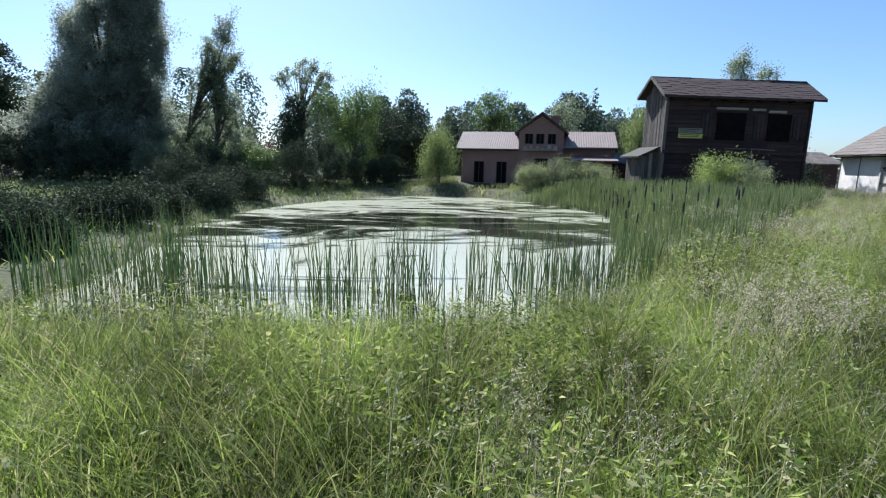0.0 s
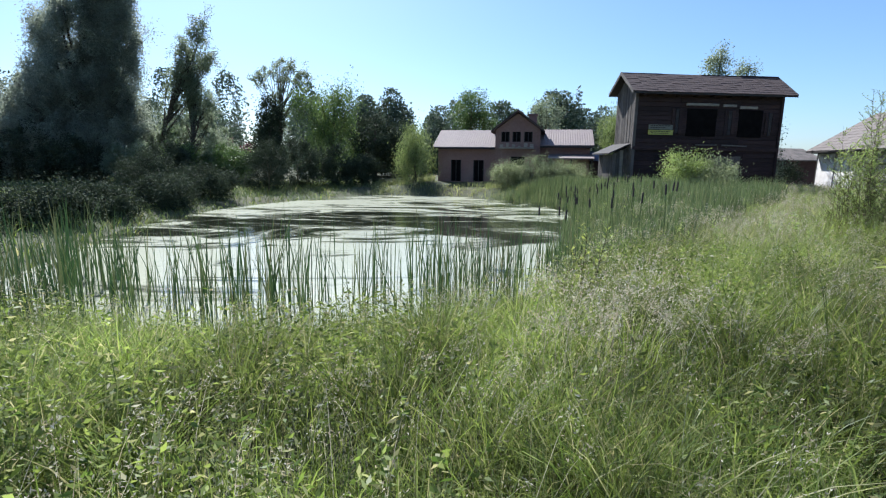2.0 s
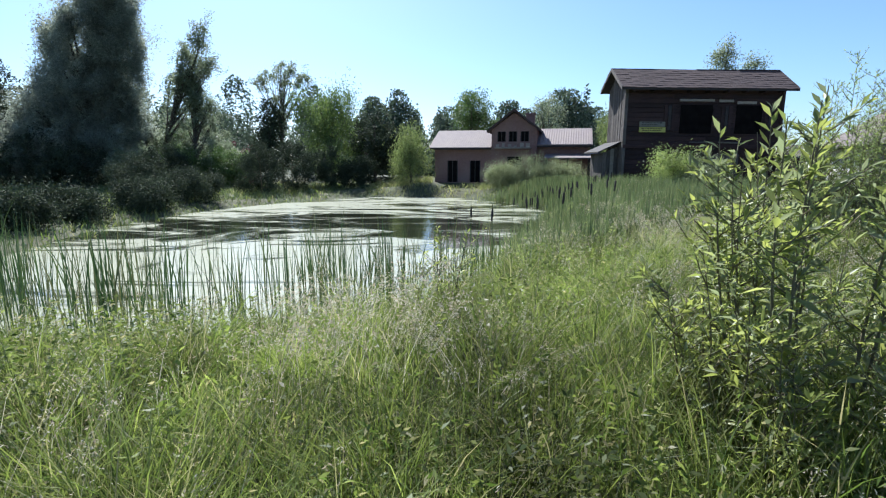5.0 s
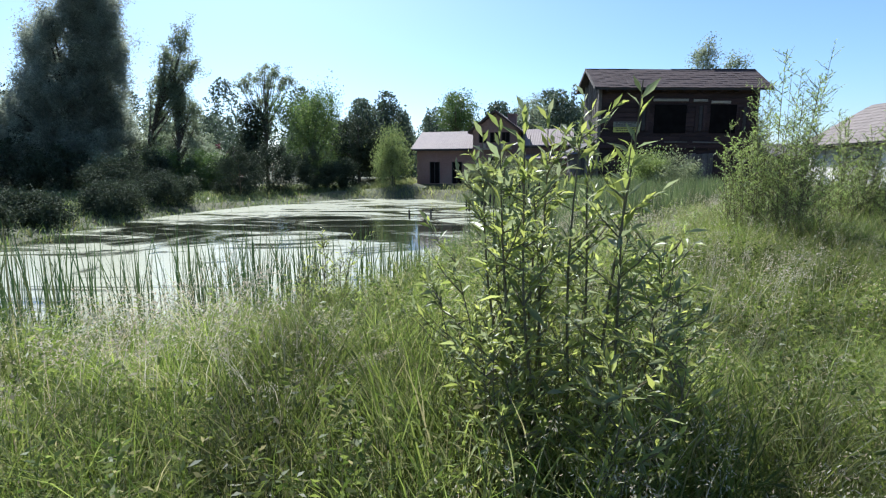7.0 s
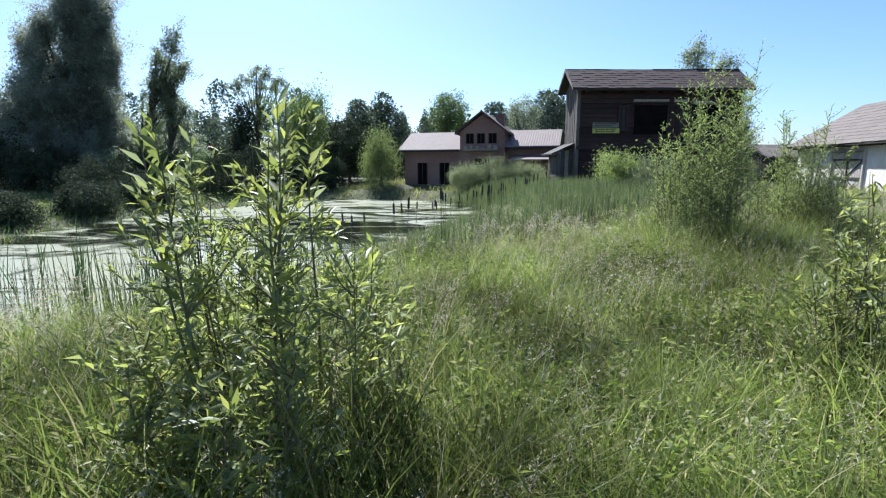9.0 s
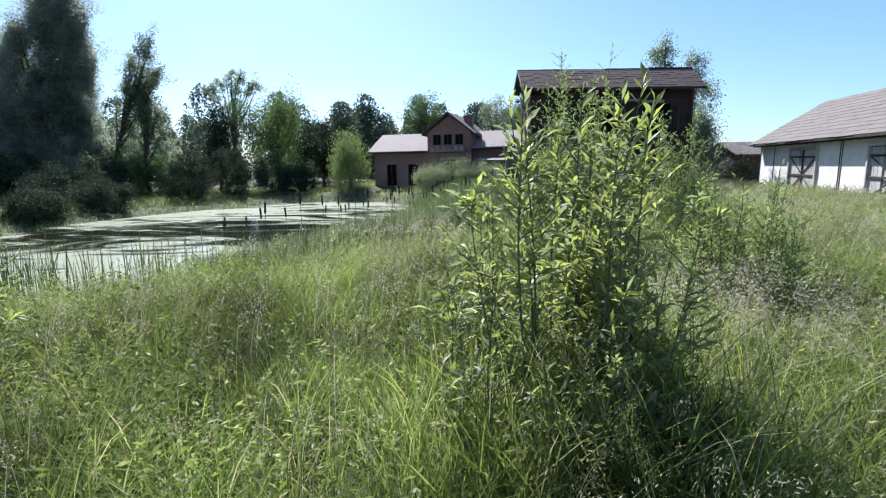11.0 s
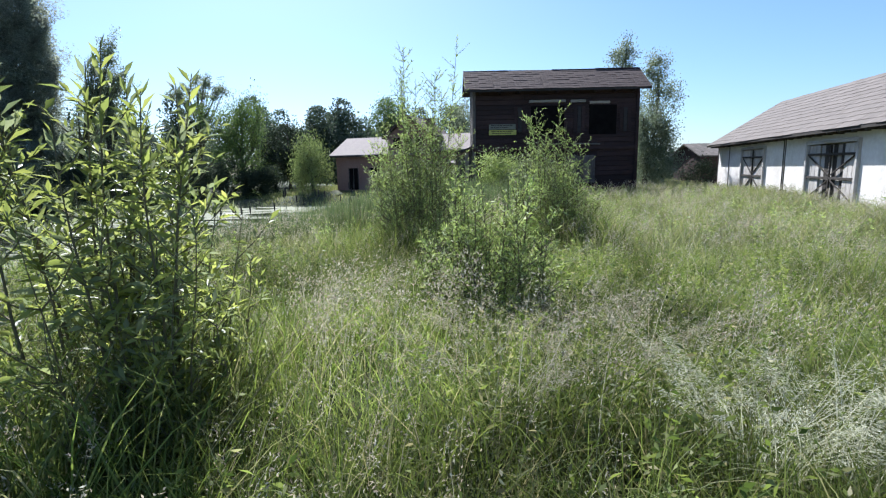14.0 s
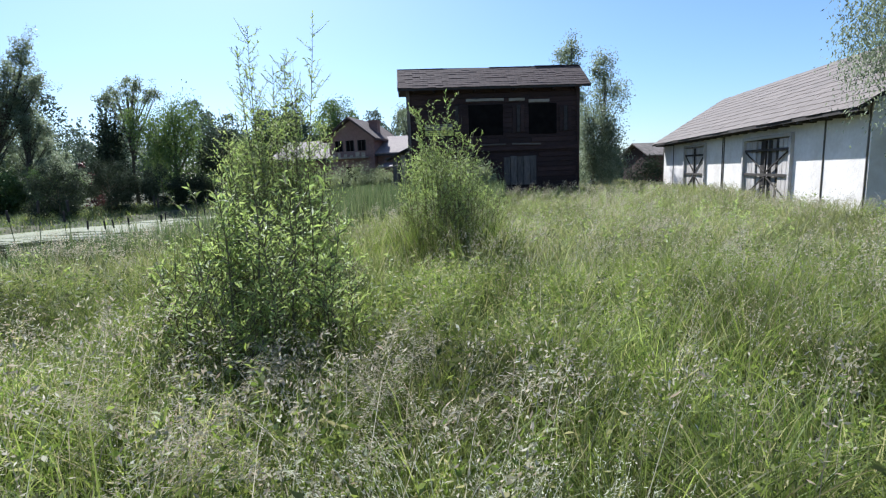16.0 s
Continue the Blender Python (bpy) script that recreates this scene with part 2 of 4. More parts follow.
def part(name, bm, mat, parent, label=""):
    me = bpy.data.meshes.new(name)
    bmesh.ops.recalc_face_normals(bm, faces=bm.faces)
    bm.to_mesh(me)
    bm.free()
    me.materials.append(mat)
    ob = new(name, me)
    if parent:
        ob.parent = parent
    if label:
        ob["label"] = label
    return ob


def empty(name, m, label, category, group="", kind=""):
    ob = new(name)
    ob.empty_display_size = 0.2
    ob.matrix_world = m
    return tagged(ob, label, category, group, kind)


def box(bm, x0, x1, y0, y1, z0, z1, m=None):
    vs = [bm.verts.new((x, y, z)) for z in (z0, z1) for y in (y0, y1) for x in (x0, x1)]
    for q in ((0, 1, 3, 2), (4, 5, 7, 6), (0, 1, 5, 4), (2, 3, 7, 6), (0, 2, 6, 4), (1, 3, 7, 5)):
        bm.faces.new([vs[i] for i in q])
    if m:
        bmesh.ops.transform(bm, matrix=m, verts=vs)
    return vs


def box_part(name, x0, x1, y0, y1, z0, z1, mat, parent, label="", m=None, bevel=0.0):
    bm = bmesh.new()
    box(bm, x0, x1, y0, y1, z0, z1)
    if bevel:
        bmesh.ops.bevel(bm, geom=bm.edges[:], offset=bevel, segments=1, affect='EDGES')
    ob = part(name, bm, mat, parent, label)
    if m:
        ob.matrix_basis = m
    return ob


def bar_part(name, a, b, w, d, mat, parent, label=""):
    """A bar from a to b in a wall's plane (local x-z), w wide and d deep."""
    a, b = Vector(a), Vector(b)
    L = (b - a).length
    ang = math.atan2(b.z - a.z, b.x - a.x)
    return box_part(name, 0, L, -d / 2, d / 2, -w / 2, w / 2, mat, parent, label, Matrix.Translation(a) @ Matrix.Rotation(-ang, 4, 'Y'), 0.004)


def prism(name, profile, y0, y1, mat, parent, label=""):
    """A profile of (x, z) drawn out along y."""
    bm = bmesh.new()
    a = [bm.verts.new((x, y0, z)) for x, z in profile]
    b = [bm.verts.new((x, y1, z)) for x, z in profile]
    bm.faces.new(a)
    bm.faces.new(b)
    for i in range(len(a)):
        j = (i + 1) % len(a)
        bm.faces.new((a[i], a[j], b[j], b[i]))
    return part(name, bm, mat, parent, label)


def tube(bm, pts, radii, sides=6):
    rings = []
    for i, p in enumerate(pts):
        p = Vector(p)
        d = (Vector(pts[min(i + 1, len(pts) - 1)]) - Vector(pts[max(i - 1, 0)])).normalized()
        u = d.orthogonal().normalized()
        w = d.cross(u)
        rings.append([bm.verts.new(p + (u * math.cos(a) + w * math.sin(a)) * radii[i]) for a in (2 * math.pi * k / sides for k in range(sides))])
    for r, s in zip(rings, rings[1:]):
        for k in range(sides):
            bm.faces.new((r[k], r[(k + 1) % sides], s[(k + 1) % sides], s[k]))
    bm.faces.new(rings[-1])


def leaf_arrays(p, d, length, width, fold=0.25):
    """Lanceolate leaves: base p, unit way d, as folded lozenges."""
    n = len(p)
    d = d / np.maximum(np.linalg.norm(d, axis=1, keepdims=True), 1e-6)
    r = rng.normal(size=(n, 3))
    s = np.cross(d, r)
    s /= np.maximum(np.linalg.norm(s, axis=1, keepdims=True), 1e-6)
    u = np.cross(s, d)
    L, W = length[:, None], width[:, None]
    mid = p + d * L * 0.45 + u * W * fold
    v = np.stack([p, mid + s * W * 0.5, p + d * L, mid - s * W * 0.5], 1).reshape(-1, 3)
    f = np.arange(n * 4).reshape(n, 4)
    return v, f


def blades(x, y, z, h, w, lean, az=None):
    """Curved grass blades from three stacked pieces."""
    n = len(x)
    az = rng.uniform(0, 2 * np.pi, n) if az is None else az
    face = rng.uniform(0, 2 * np.pi, n)
    lx, ly = np.cos(az) * lean * h, np.sin(az) * lean * h
    sx, sy = np.cos(face) * w / 2, np.sin(face) * w / 2
    rows = []
    for t, k in ((0, 1.0), (0.4, 0.9), (0.75, 0.6)):
        cx, cy, cz = x + lx * t * t, y + ly * t * t, z + h * (t - 0.25 * lean * t * t)
        rows += [np.stack([cx - sx * k, cy - sy * k, cz], 1), np.stack([cx + sx * k, cy + sy * k, cz], 1)]
    tip = np.stack([x + lx, y + ly, z + h * (1 - 0.25 * lean)], 1)
    v = np.stack(rows + [tip, tip + np.stack([sx, sy, 0 * sx], 1) * 0.04], 1).reshape(-1, 3)
    i = (np.arange(n) * 8)[:, None]
    f = np.concatenate([i + np.array([[0, 1, 3, 2]]), i + np.array([[2, 3, 5, 4]]), i + np.array([[4, 5, 7, 6]])])
    return v, f


def smooth(a, b, x):
    t = np.clip((x - a) / (b - a), 0, 1)
    return t * t * (3 - 2 * t)


# ---------------------------------------------------------------- ground and pond
WATER = -0.5
SHORE = np.array([(-6.0, 7.0), (-4.9, 6.5), (-2.6, 6.0), (-0.6, 6.1), (1.8, 7.2), (3.5, 9.9), (4.7, 13), (6.0, 17), (7.5, 20.8), (7.3, 24.8), (5.5, 29.2),
                  (2.2, 32.3), (-2.2, 32.8), (-5.0, 29.0), (-6.7, 25.3), (-7.7, 21.7), (-8.0, 18), (-7.6, 15), (-6.9, 12.2), (-6.3, 9.6), (-6.4, 8)])


def shore_curve(steps=8):
    out, n = [], len(SHORE)
    for i in range(n):
        a, b, c, d = (SHORE[(i + k) % n] for k in (-1, 0, 1, 2))
        for t in np.arange(steps) / steps:
            out.append(0.5 * (2 * b + (c - a) * t + (2 * a - 5 * b + 4 * c - d) * t * t + (3 * b - a - 3 * c + d) * t ** 3))
    return np.array(out)


CURVE = shore_curve()


def shore_distance(x, y):
    """Distance to the pond's edge, negative over the water."""
    x, y = np.atleast_1d(np.asarray(x, float)), np.atleast_1d(np.asarray(y, float))
    best, inside = np.full(x.shape, 1e9), np.zeros(x.shape, bool)
    for a, b in zip(CURVE, np.roll(CURVE, -1, 0)):
        e = b - a
        t = np.clip(((x - a[0]) * e[0] + (y - a[1]) * e[1]) / (e @ e), 0, 1)
        best = np.minimum(best, np.hypot(x - a[0] - t * e[0], y - a[1] - t * e[1]))
        cross = (a[1] > y) != (b[1] > y)
        if abs(e[1]) > 1e-9:
            inside ^= cross & (x < a[0] + (y - a[1]) / e[1] * e[0])
    return np.where(inside, -best, best)


def ground_z(x, y, d=None):
    x, y = np.atleast_1d(np.asarray(x, float)), np.atleast_1d(np.asarray(y, float))
    d = shore_distance(x, y) if d is None else d
    land = 0.30 * smooth(12, 26, y) * smooth(2, 11, x) + 0.35 * smooth(33, 37, y) * smooth(-3, 2, x) * (1 - smooth(9, 14, x)) - 0.25 * smooth(-2, -7, x)
    land = land + 0.05 * np.sin(x * 0.9 + 1) * np.cos(y * 0.7) + 0.03 * np.sin(x * 2.3) * np.sin(y * 2.1 + 0.5)
    bank = smooth(-1.0, 2.5, d)
    return (WATER - 0.35) * (1 - bank) + land * bank


def axis(lo, hi, step, far):
    mid = np.arange(lo, hi + step / 2, step)
    out = np.array([4, 10, 20, 45, 90, 200, 500, 1200, far])
    return np.concatenate([(lo - out)[::-1], mid, hi + out])


gx, gy = axis(-16, 30, 0.4, 2500), axis(-3, 42, 0.4, 2500)
GX, GY = np.meshgrid(gx, gy)
GZ = ground_z(GX.ravel(), GY.ravel())
idx = np.arange(len(gx) * len(gy)).reshape(len(gy), len(gx))
quads = np.stack([idx[:-1, :-1], idx[:-1, 1:], idx[1:, 1:], idx[1:, :-1]], -1).reshape(-1, 4)
ground = mesh_np("ground", np.stack([GX.ravel(), GY.ravel(), GZ], 1), quads, M_GROUND)
ground.data.polygons.foreach_set("use_smooth", np.ones(len(quads), bool))
tagged(ground, "rough meadow soil under tall uncut grass", "ground", kind="structure")

bm = bmesh.new()
cx, cy = CURVE.mean(0)
grown = CURVE + (CURVE - (cx, cy)) / np.linalg.norm(CURVE - (cx, cy), axis=1)[:, None] * 0.9
bm.faces.new([bm.verts.new((a, b, WATER)) for a, b in grown])
water = part("water", bm, M_WATER, None)
tagged(water, "still dark pond with torn duckweed mats paled for glare", "pond", kind="structure")


# ---------------------------------------------------------------- wooden barn
def shingle_roof(parent, x0, x1, y0, z0, y1, z1, courses, cols, mat, name="shingle", thick=0.04):
    """Courses of shingles from the eave (y0, z0) up to the ridge (y1, z1), joined piece by piece."""
    slope = Vector((0, y1 - y0, z1 - z0))
    L = slope.length
    ang = math.atan2(z1 - z0, y1 - y0)
    w, c = (x1 - x0) / cols, L / courses
    meshes = []
    for k in range(4):
        bm = bmesh.new()
        box(bm, 0.0015, w - 0.0015, 0, c * 1.18 * (1 + 0.02 * k), 0, thick * (1 + 0.15 * k))
        me = bpy.data.meshes.new(name)
        bmesh.ops.recalc_face_normals(bm, faces=bm.faces)
        bm.to_mesh(me)
        bm.free()
        me.materials.append(mat)
        meshes.append(me)
    for r in range(courses):
        for q in range(cols):
            ob = new(name, random.choice(meshes))
            ob.parent = parent
            s = r * c - random.uniform(0, 0.05)
            ob.matrix_basis = (Matrix.Translation((x0 + q * w, y0 + math.cos(ang) * s, z0 + math.sin(ang) * s + 0.02)) @ Matrix.Rotation(ang, 4, 'X')
                               @ Matrix.Rotation(radians(-1.8), 4, 'X') @ Matrix.Rotation(radians(random.uniform(-0.4, 0.4)), 4, 'Z'))


def barn():
    W, D, EV, RG, RY = 8.15, 2.2, 5.75, 6.6, 1.1     # width, depth, eave and ridge heights, ridge behind the front
    b = empty("barn", pose(11.8, 25.9, 0.0, 0, 0, 3.0), "two-storey dark tarred timber barn, derelict, behind tall bushes", "barn")
    z0 = 0.1
    wall = box_part("wall_core", 0.06, W - 0.06, 0.06, D - 0.06, z0 - 0.3, EV - 0.1, M_TIMBER, b, "dark log core of the barn")
    # horizontal planks of the front, storey by storey
    h = 0.235
    rows = int((EV - z0) / h)
    for r in range(rows):
        zc = z0 + r * h
        x = 0.0
        cuts = [0.0] + sorted(random.uniform(1.2, W - 1.2) for _ in range(2)) + [W]
        for a, c in zip(cuts, cuts[1:]):
            box_part("plank", a + 0.006, c - 0.006, -random.uniform(0.0, 0.035), 0.06, zc + 0.008, zc + h - 0.008, M_TIMBER, b, bevel=0.008)
    # gable ends of upright boards
    n = 15
    for side, xa in ((0, -0.03), (1, W - 0.03)):
        for k in range(n):
            ya, yb = D * k / n, D * (k + 1) / n
            ym = (ya + yb) / 2
            top = RG - 0.1 - (RG - EV) * (abs(ym - RY) / (RY if ym < RY else D - RY))
            box_part("board", xa - random.uniform(0, 0.02), xa + 0.06, ya + 0.008, yb - 0.008, z0 + random.uniform(-0.1, 0.1), top, M_GABLE, b, bevel=0.006)
    # corner posts, sill between the storeys, brackets under the eaves
    for x in (-0.07, W - 0.09):
        box_part("corner_post", x, x + 0.16, -0.08, 0.08, z0 - 0.2, EV, M_GABLE if x < 0 else M_TIMBER, b, bevel=0.015)
    box_part("sill_beam", -0.05, W + 0.05, -0.09, 0.05, 2.55, 2.73, M_TIMBER, b, bevel=0.015)
    for k in range(9):
        x = 0.3 + k * (W - 0.6) / 8
        box_part("rafter_end", x - 0.05, x + 0.05, -0.44, 0.1, EV - 0.44, EV - 0.34, M_TIMBER, b, bevel=0.01)
    # pale lintels and upright boards left over openings
    for a, c, z in ((2.75, 4.55, 4.88), (4.8, 5.55, 4.86), (5.75, 6.75, 4.78)):
        box_part("lintel", a, c, -0.075, 0.0, z, z + 0.13, M_PALE, b, "pale bare lintel board", bevel=0.01)
    for a, z1 in ((2.0, 4.7), (4.95, 4.7), (7.25, 4.6)):
        for k in range(3):
            box_part("shutter_board", a + 0.2 * k, a + 0.2 * k + 0.18, -0.065, 0.0, 3.35 + random.uniform(0, 0.15), z1 + random.uniform(-0.08, 0.08), M_TIMBER if k != 1 else M_DARKWOOD, b, bevel=0.008)
    # near-black panels painting the unlit openings of the upper storey with frames
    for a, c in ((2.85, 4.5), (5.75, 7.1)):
        box_part("opening", a, c, -0.045, 0.0, 3.3, 4.72, M_UNLIT, b, "near-black panel painted as the unlit loft doorway")
    for a, c, z1, z2 in ((4.5, 6.1, 0.9, 2.3), (2.4, 3.6, 0.3, 2.2)):
        for k in range(5):
            x = a + (c - a) * k / 5
            box_part("door_board", x + 0.01, x + (c - a) / 5 - 0.01, -0.07, 0.0, z1, z2 - random.uniform(0, 0.1), M_GABLE if a > 4 else M_TIMBER, b, bevel=0.008)
    # ragged rail along the storey line
    for a, c in ((3.4, 4.6), (4.9, 6.3)):
        bar_part("rail", (a, -0.12, 2.86), (c, -0.12, 2.86 + random.uniform(-0.1, 0.1)), 0.07, 0.05, M_GABLE, b)
    # roof
    over, gab = 0.5, 0.42
    ze, zb = RG - (RG - EV) * (RY + over) / RY + 0.1, EV - 0.1
    prism_rows = [(-over, ze), (RY, RG), (D + 0.3, zb), (D + 0.3, zb - 0.09), (RY, RG - 0.09), (-over, ze - 0.09)]
    bm = bmesh.new()
    for xa, xb in ((-gab, W + gab),):
        a = [bm.verts.new((xa, y, z)) for y, z in prism_rows]
        c = [bm.verts.new((xb, y, z)) for y, z in prism_rows]
        bm.faces.new(a)
        bm.faces.new(c)
        for i in range(6):
            j = (i + 1) % 6
            bm.faces.new((a[i], a[j], c[j], c[i]))
    roof = part("roof", bm, M_DARKWOOD, b, "sagging dark shingle roof")
    shingle_roof(roof, -gab, W + gab, -over, ze, RY, RG, 9, 26, M_SHINGLE, thick=0.022)
    shingle_roof(roof, -gab, W + gab, D + 0.3, zb, RY, RG, 5, 4, M_SHINGLE)
    for y0, zl in ((-over, ze), (D + 0.3, zb)):
        for x in (-gab - 0.03, W + gab - 0.01):
            bm = bmesh.new()
            a = Vector((x, y0, zl - 0.1))
            c = Vector((x, RY, RG - 0.1))
            vs = [bm.verts.new(p) for p in (a, a + Vector((0.04, 0, 0)), c + Vector((0.04, 0, 0)), c)]
            vt = [bm.verts.new(v.co + Vector((0, 0, 0.17))) for v in vs]
            bm.faces.new(vs)
            bm.faces.new(vt)
            for i in range(4):
                j = (i + 1) % 4
                bm.faces.new((vs[i], vs[j], vt[j], vt[i]))
            part("verge_board", bm, M_GABLE, roof, "weathered grey verge board")
    # sign of two boards with rows of unreadable writing
    s = empty("sign_board", b.matrix_world @ pose(0.75, -0.06, 3.35), "grey and yellow sign board with faded writing on barn wall", "sign")
    box_part("upper_board", 0, 1.32, -0.03, 0.02, 0.27, 0.52, M_SIGNGREY, s, "grey upper board", bevel=0.005)
    box_part("lower_board", 0, 1.36, -0.03, 0.02, 0, 0.24, M_SIGN, s, "yellow lower board", bevel=0.005)
    for z, a, c in ((0.44, 0.1, 1.2), (0.34, 0.1, 0.95), (0.15, 0.1, 1.22), (0.06, 0.15, 1.1)):
        x = a
        while x < c:
            w = random.uniform(0.06, 0.14)
            box_part("writing_bar", x, min(x + w, c), -0.036, -0.028, z, z + 0.045, M_DARKWOOD, s)
            x += w + 0.035
    # lean-to on the left end
    sh = empty("lean_to", b.matrix_world @ pose(-0.85, 0.5, 0.0), "small weathered board lean-to against the barn", "shed")
    for k in range(4):
        box_part("board", 0.2 * k + 0.006, 0.2 * k + 0.194, -0.02, 0.03, 0, 2.35 + 0.09 * k, M_PALE if k == 2 else M_GABLE, sh, bevel=0.006)
    for k in range(6):
        box_part("board", -0.02, 0.03, 0.03 + 0.3 * k, 0.3 + 0.3 * k, 0, 2.3, M_GABLE, sh, bevel=0.006)
    bm = bmesh.new()
    vs = box(bm, -0.35, 0.82, -0.3, 2.0, 2.3, 2.37)
    for v in vs:
        v.co.z += (v.co.x + 0.35) * 0.45
    part("roof", bm, M_DARKWOOD, sh, "dark sloping board roof")
    return b


barn()


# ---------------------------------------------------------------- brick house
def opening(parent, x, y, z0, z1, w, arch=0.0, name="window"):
    """A near-black panel painting an unlit recess, with frame, bars and sill, proud of the brick by a little."""
    o = box_part(name, x, x + w, y - 0.012, y + 0.05, z0, z1, M_UNLIT, parent, "near-black panel painted as an unlit opening")
    box_part("door_frame" if z0 < 0.7 else "window_frame", x - 0.06, x, y - 0.03, y + 0.02, z0, z1 + 0.05, M_DARKWOOD, o)
    box_part("door_frame" if z0 < 0.7 else "window_frame", x + w, x + w + 0.06, y - 0.03, y + 0.02, z0, z1 + 0.05, M_DARKWOOD, o)
    box_part("lintel", x - 0.1, x + w + 0.1, y - 0.035, y + 0.02, z1, z1 + 0.14, M_BRICK, o)
    box_part("mullion", x + w / 2 - 0.025, x + w / 2 + 0.025, y - 0.025, y, z0, z1, M_DARKWOOD, o)
    return o


def tile_roof(name, parent, x0, x1, y0, z0, y1, z1, mat=None):
    """Ribbed roof slope from the eave up to the ridge."""
    bm = bmesh.new()
    step = 0.17
    n = max(1, int((x1 - x0) / step))
    k = (x1 - x0) / n
    prev = None
    for i in range(n * 4 + 1):
        x = x0 + k * i / 4
        dz = 0.008 * math.sin(math.pi * 2 * i / 4)
        cur = [bm.verts.new((x, y0, z0 + dz)), bm.verts.new((x, y1, z1 + dz)), bm.verts.new((x, y1, z1 - 0.09)), bm.verts.new((x, y0, z0 - 0.09))]
        if prev:
            for j in range(4):
                bm.faces.new((prev[j], cur[j], cur[(j + 1) % 4], prev[(j + 1) % 4]))
        else:
            bm.faces.new(cur)
        prev = cur
    bm.faces.new(prev)
    return part(name, bm, mat or M_TILE, parent, "pale pinkish ribbed tile roof")


def brick_house():
    hs = empty("brick_house", pose(1.75, 37.2, 0.25, 0, 0, -14), "old red-brick house with pale tiled roof and dormer gable", "house")
    LW, GA, GB, RW, D = 4.3, 4.3, 7.5, 11.0, 5.0
    box_part("wall", 0, LW, 0, D, -0.3, 2.72, M_BRICK, hs, "red-brick wall of the side wing")
    box_part("wall", GB, RW, 0.35, D, -0.3, 2.85, M_BRICK, hs, "red-brick wall of the side wing")
    # middle gable, standing a little forward
    m = (GA + GB) / 2
    prism("gable_wall", [(GA, -0.3), (GB, -0.3), (GB, 3.9), (m, 5.05), (GA, 3.9)], -0.25, D, M_BRICK, hs, "taller brick gable front")
    # roofs
    tile_roof("roof", hs, -0.35, LW + 0.0, -0.45, 2.66, D / 2, 4.05)
    tile_roof("roof", hs, -0.35, LW + 0.0, D + 0.45, 2.66, D / 2, 4.05)
    tile_roof("roof", hs, GB + 0.0, RW + 0.25, -0.1, 2.85, D / 2, 4.1)
    tile_roof("roof", hs, GB + 0.0, RW + 0.25, D + 0.45, 2.7, D / 2, 4.1)
    for xa, xb in ((0, 0.2), (RW - 0.2, RW)):
        bm = bmesh.new()
        a = [bm.verts.new((xa, y, z)) for y, z in ((0.1, 2.6), (D - 0.1, 2.6), (D / 2, 3.95))]
        c = [bm.verts.new((xb, y, z)) for y, z in ((0.1, 2.6), (D - 0.1, 2.6), (D / 2, 3.95))]
        bm.faces.new(a)
        bm.faces.new(c)
        for i in range(3):
            j = (i + 1) % 3
            bm.faces.new((a[i], a[j], c[j], c[i]))
        part("gable_end", bm, M_BRICK, hs)
    # gable roof: two dark slopes running back
    for s in (-1, 1):
        bm = bmesh.new()
        e = m + s * (GB - GA) / 2 + s * 0.3
        za = 3.9 - 0.3 * (1.15 / 1.6)
        pr = [(m, 5.12), (e, za), (e, za + 0.14), (m, 5.28)]
        a = [bm.verts.new((x, -0.65, z)) for x, z in pr]
        c = [bm.verts.new((x, D + 0.3, z)) for x, z in pr]
        bm.faces.new(a)
        bm.faces.new(c)
        for i in range(4):
            j = (i + 1) % 4
            bm.faces.new((a[i], a[j], c[j], c[i]))
        part("gable_roof", bm, M_SHINGLE, hs, "dark brown gable roof slope")
    # chimney with a cap
    ch = box_part("chimney", 6.55, 7.15, 1.5, 2.1, 3.6, 5.05, M_BRICK, hs, "brick chimney")
    box_part("chimney_cap", 6.48, 7.22, 1.43, 2.17, 5.05, 5.17, M_BRICK, ch)
    # openings
    for x in (GA + 0.42, GA + 1.22, GA + 2.05):
        opening(hs, x + 0.06, -0.25, 3.05, 3.75, 0.48)
    for x in (1.05, 2.75):
        opening(hs, x, 0.0, 0.15, 1.72, 0.66, name="door")
    opening(hs, GA + 1.2, -0.25, 0.15, 2.0, 0.9, name="door")
    box_part("ledge", GA + 0.3, GB - 0.4, -0.75, -0.25, 2.55, 2.66, M_PALE, hs, "broken pale balcony ledge")
    for k in range(6):
        x = GA + 0.4 + 0.42 * k
        box_part("baluster", x, x + random.uniform(0.15, 0.3), -0.74, -0.7, 2.66, 2.66 + random.uniform(0.1, 0.3), M_PALE, hs)
    box_part("fascia", -0.3, LW, -0.47, -0.42, 2.5, 2.62, M_DARKWOOD, hs)
    box_part("fascia", GB, RW + 0.2, -0.12, -0.07, 2.66, 2.78, M_DARKWOOD, hs)
    # porch roof of the right wing on posts
    po = empty("porch", hs.matrix_world @ pose(8.1, -1.5, 0), "open porch with pale sheet roof against brick house", "porch")
    bm = bmesh.new()
    vs = box(bm, 0, 3.1, 0, 1.85, 1.85, 1.92)
    for v in vs:
        v.co.z += v.co.y * 0.16
    part("roof", bm, M_TILE, po, "pale sheet roof")
    for x in (0.1, 1.5, 2.9):
        box_part("post", x, x + 0.12, 0.1, 0.22, -0.3, 1.85, M_DARKWOOD, po, bevel=0.01)
    ta = empty("tarpaulin", hs.matrix_world @ pose(11.05, 0.6, 0), "blue tarpaulin cover on a dark side shed", "tarpaulin")
    bm = bmesh.new()
    vs = box(bm, 0, 1.0, 0, 2.2, 1.75, 2.45)
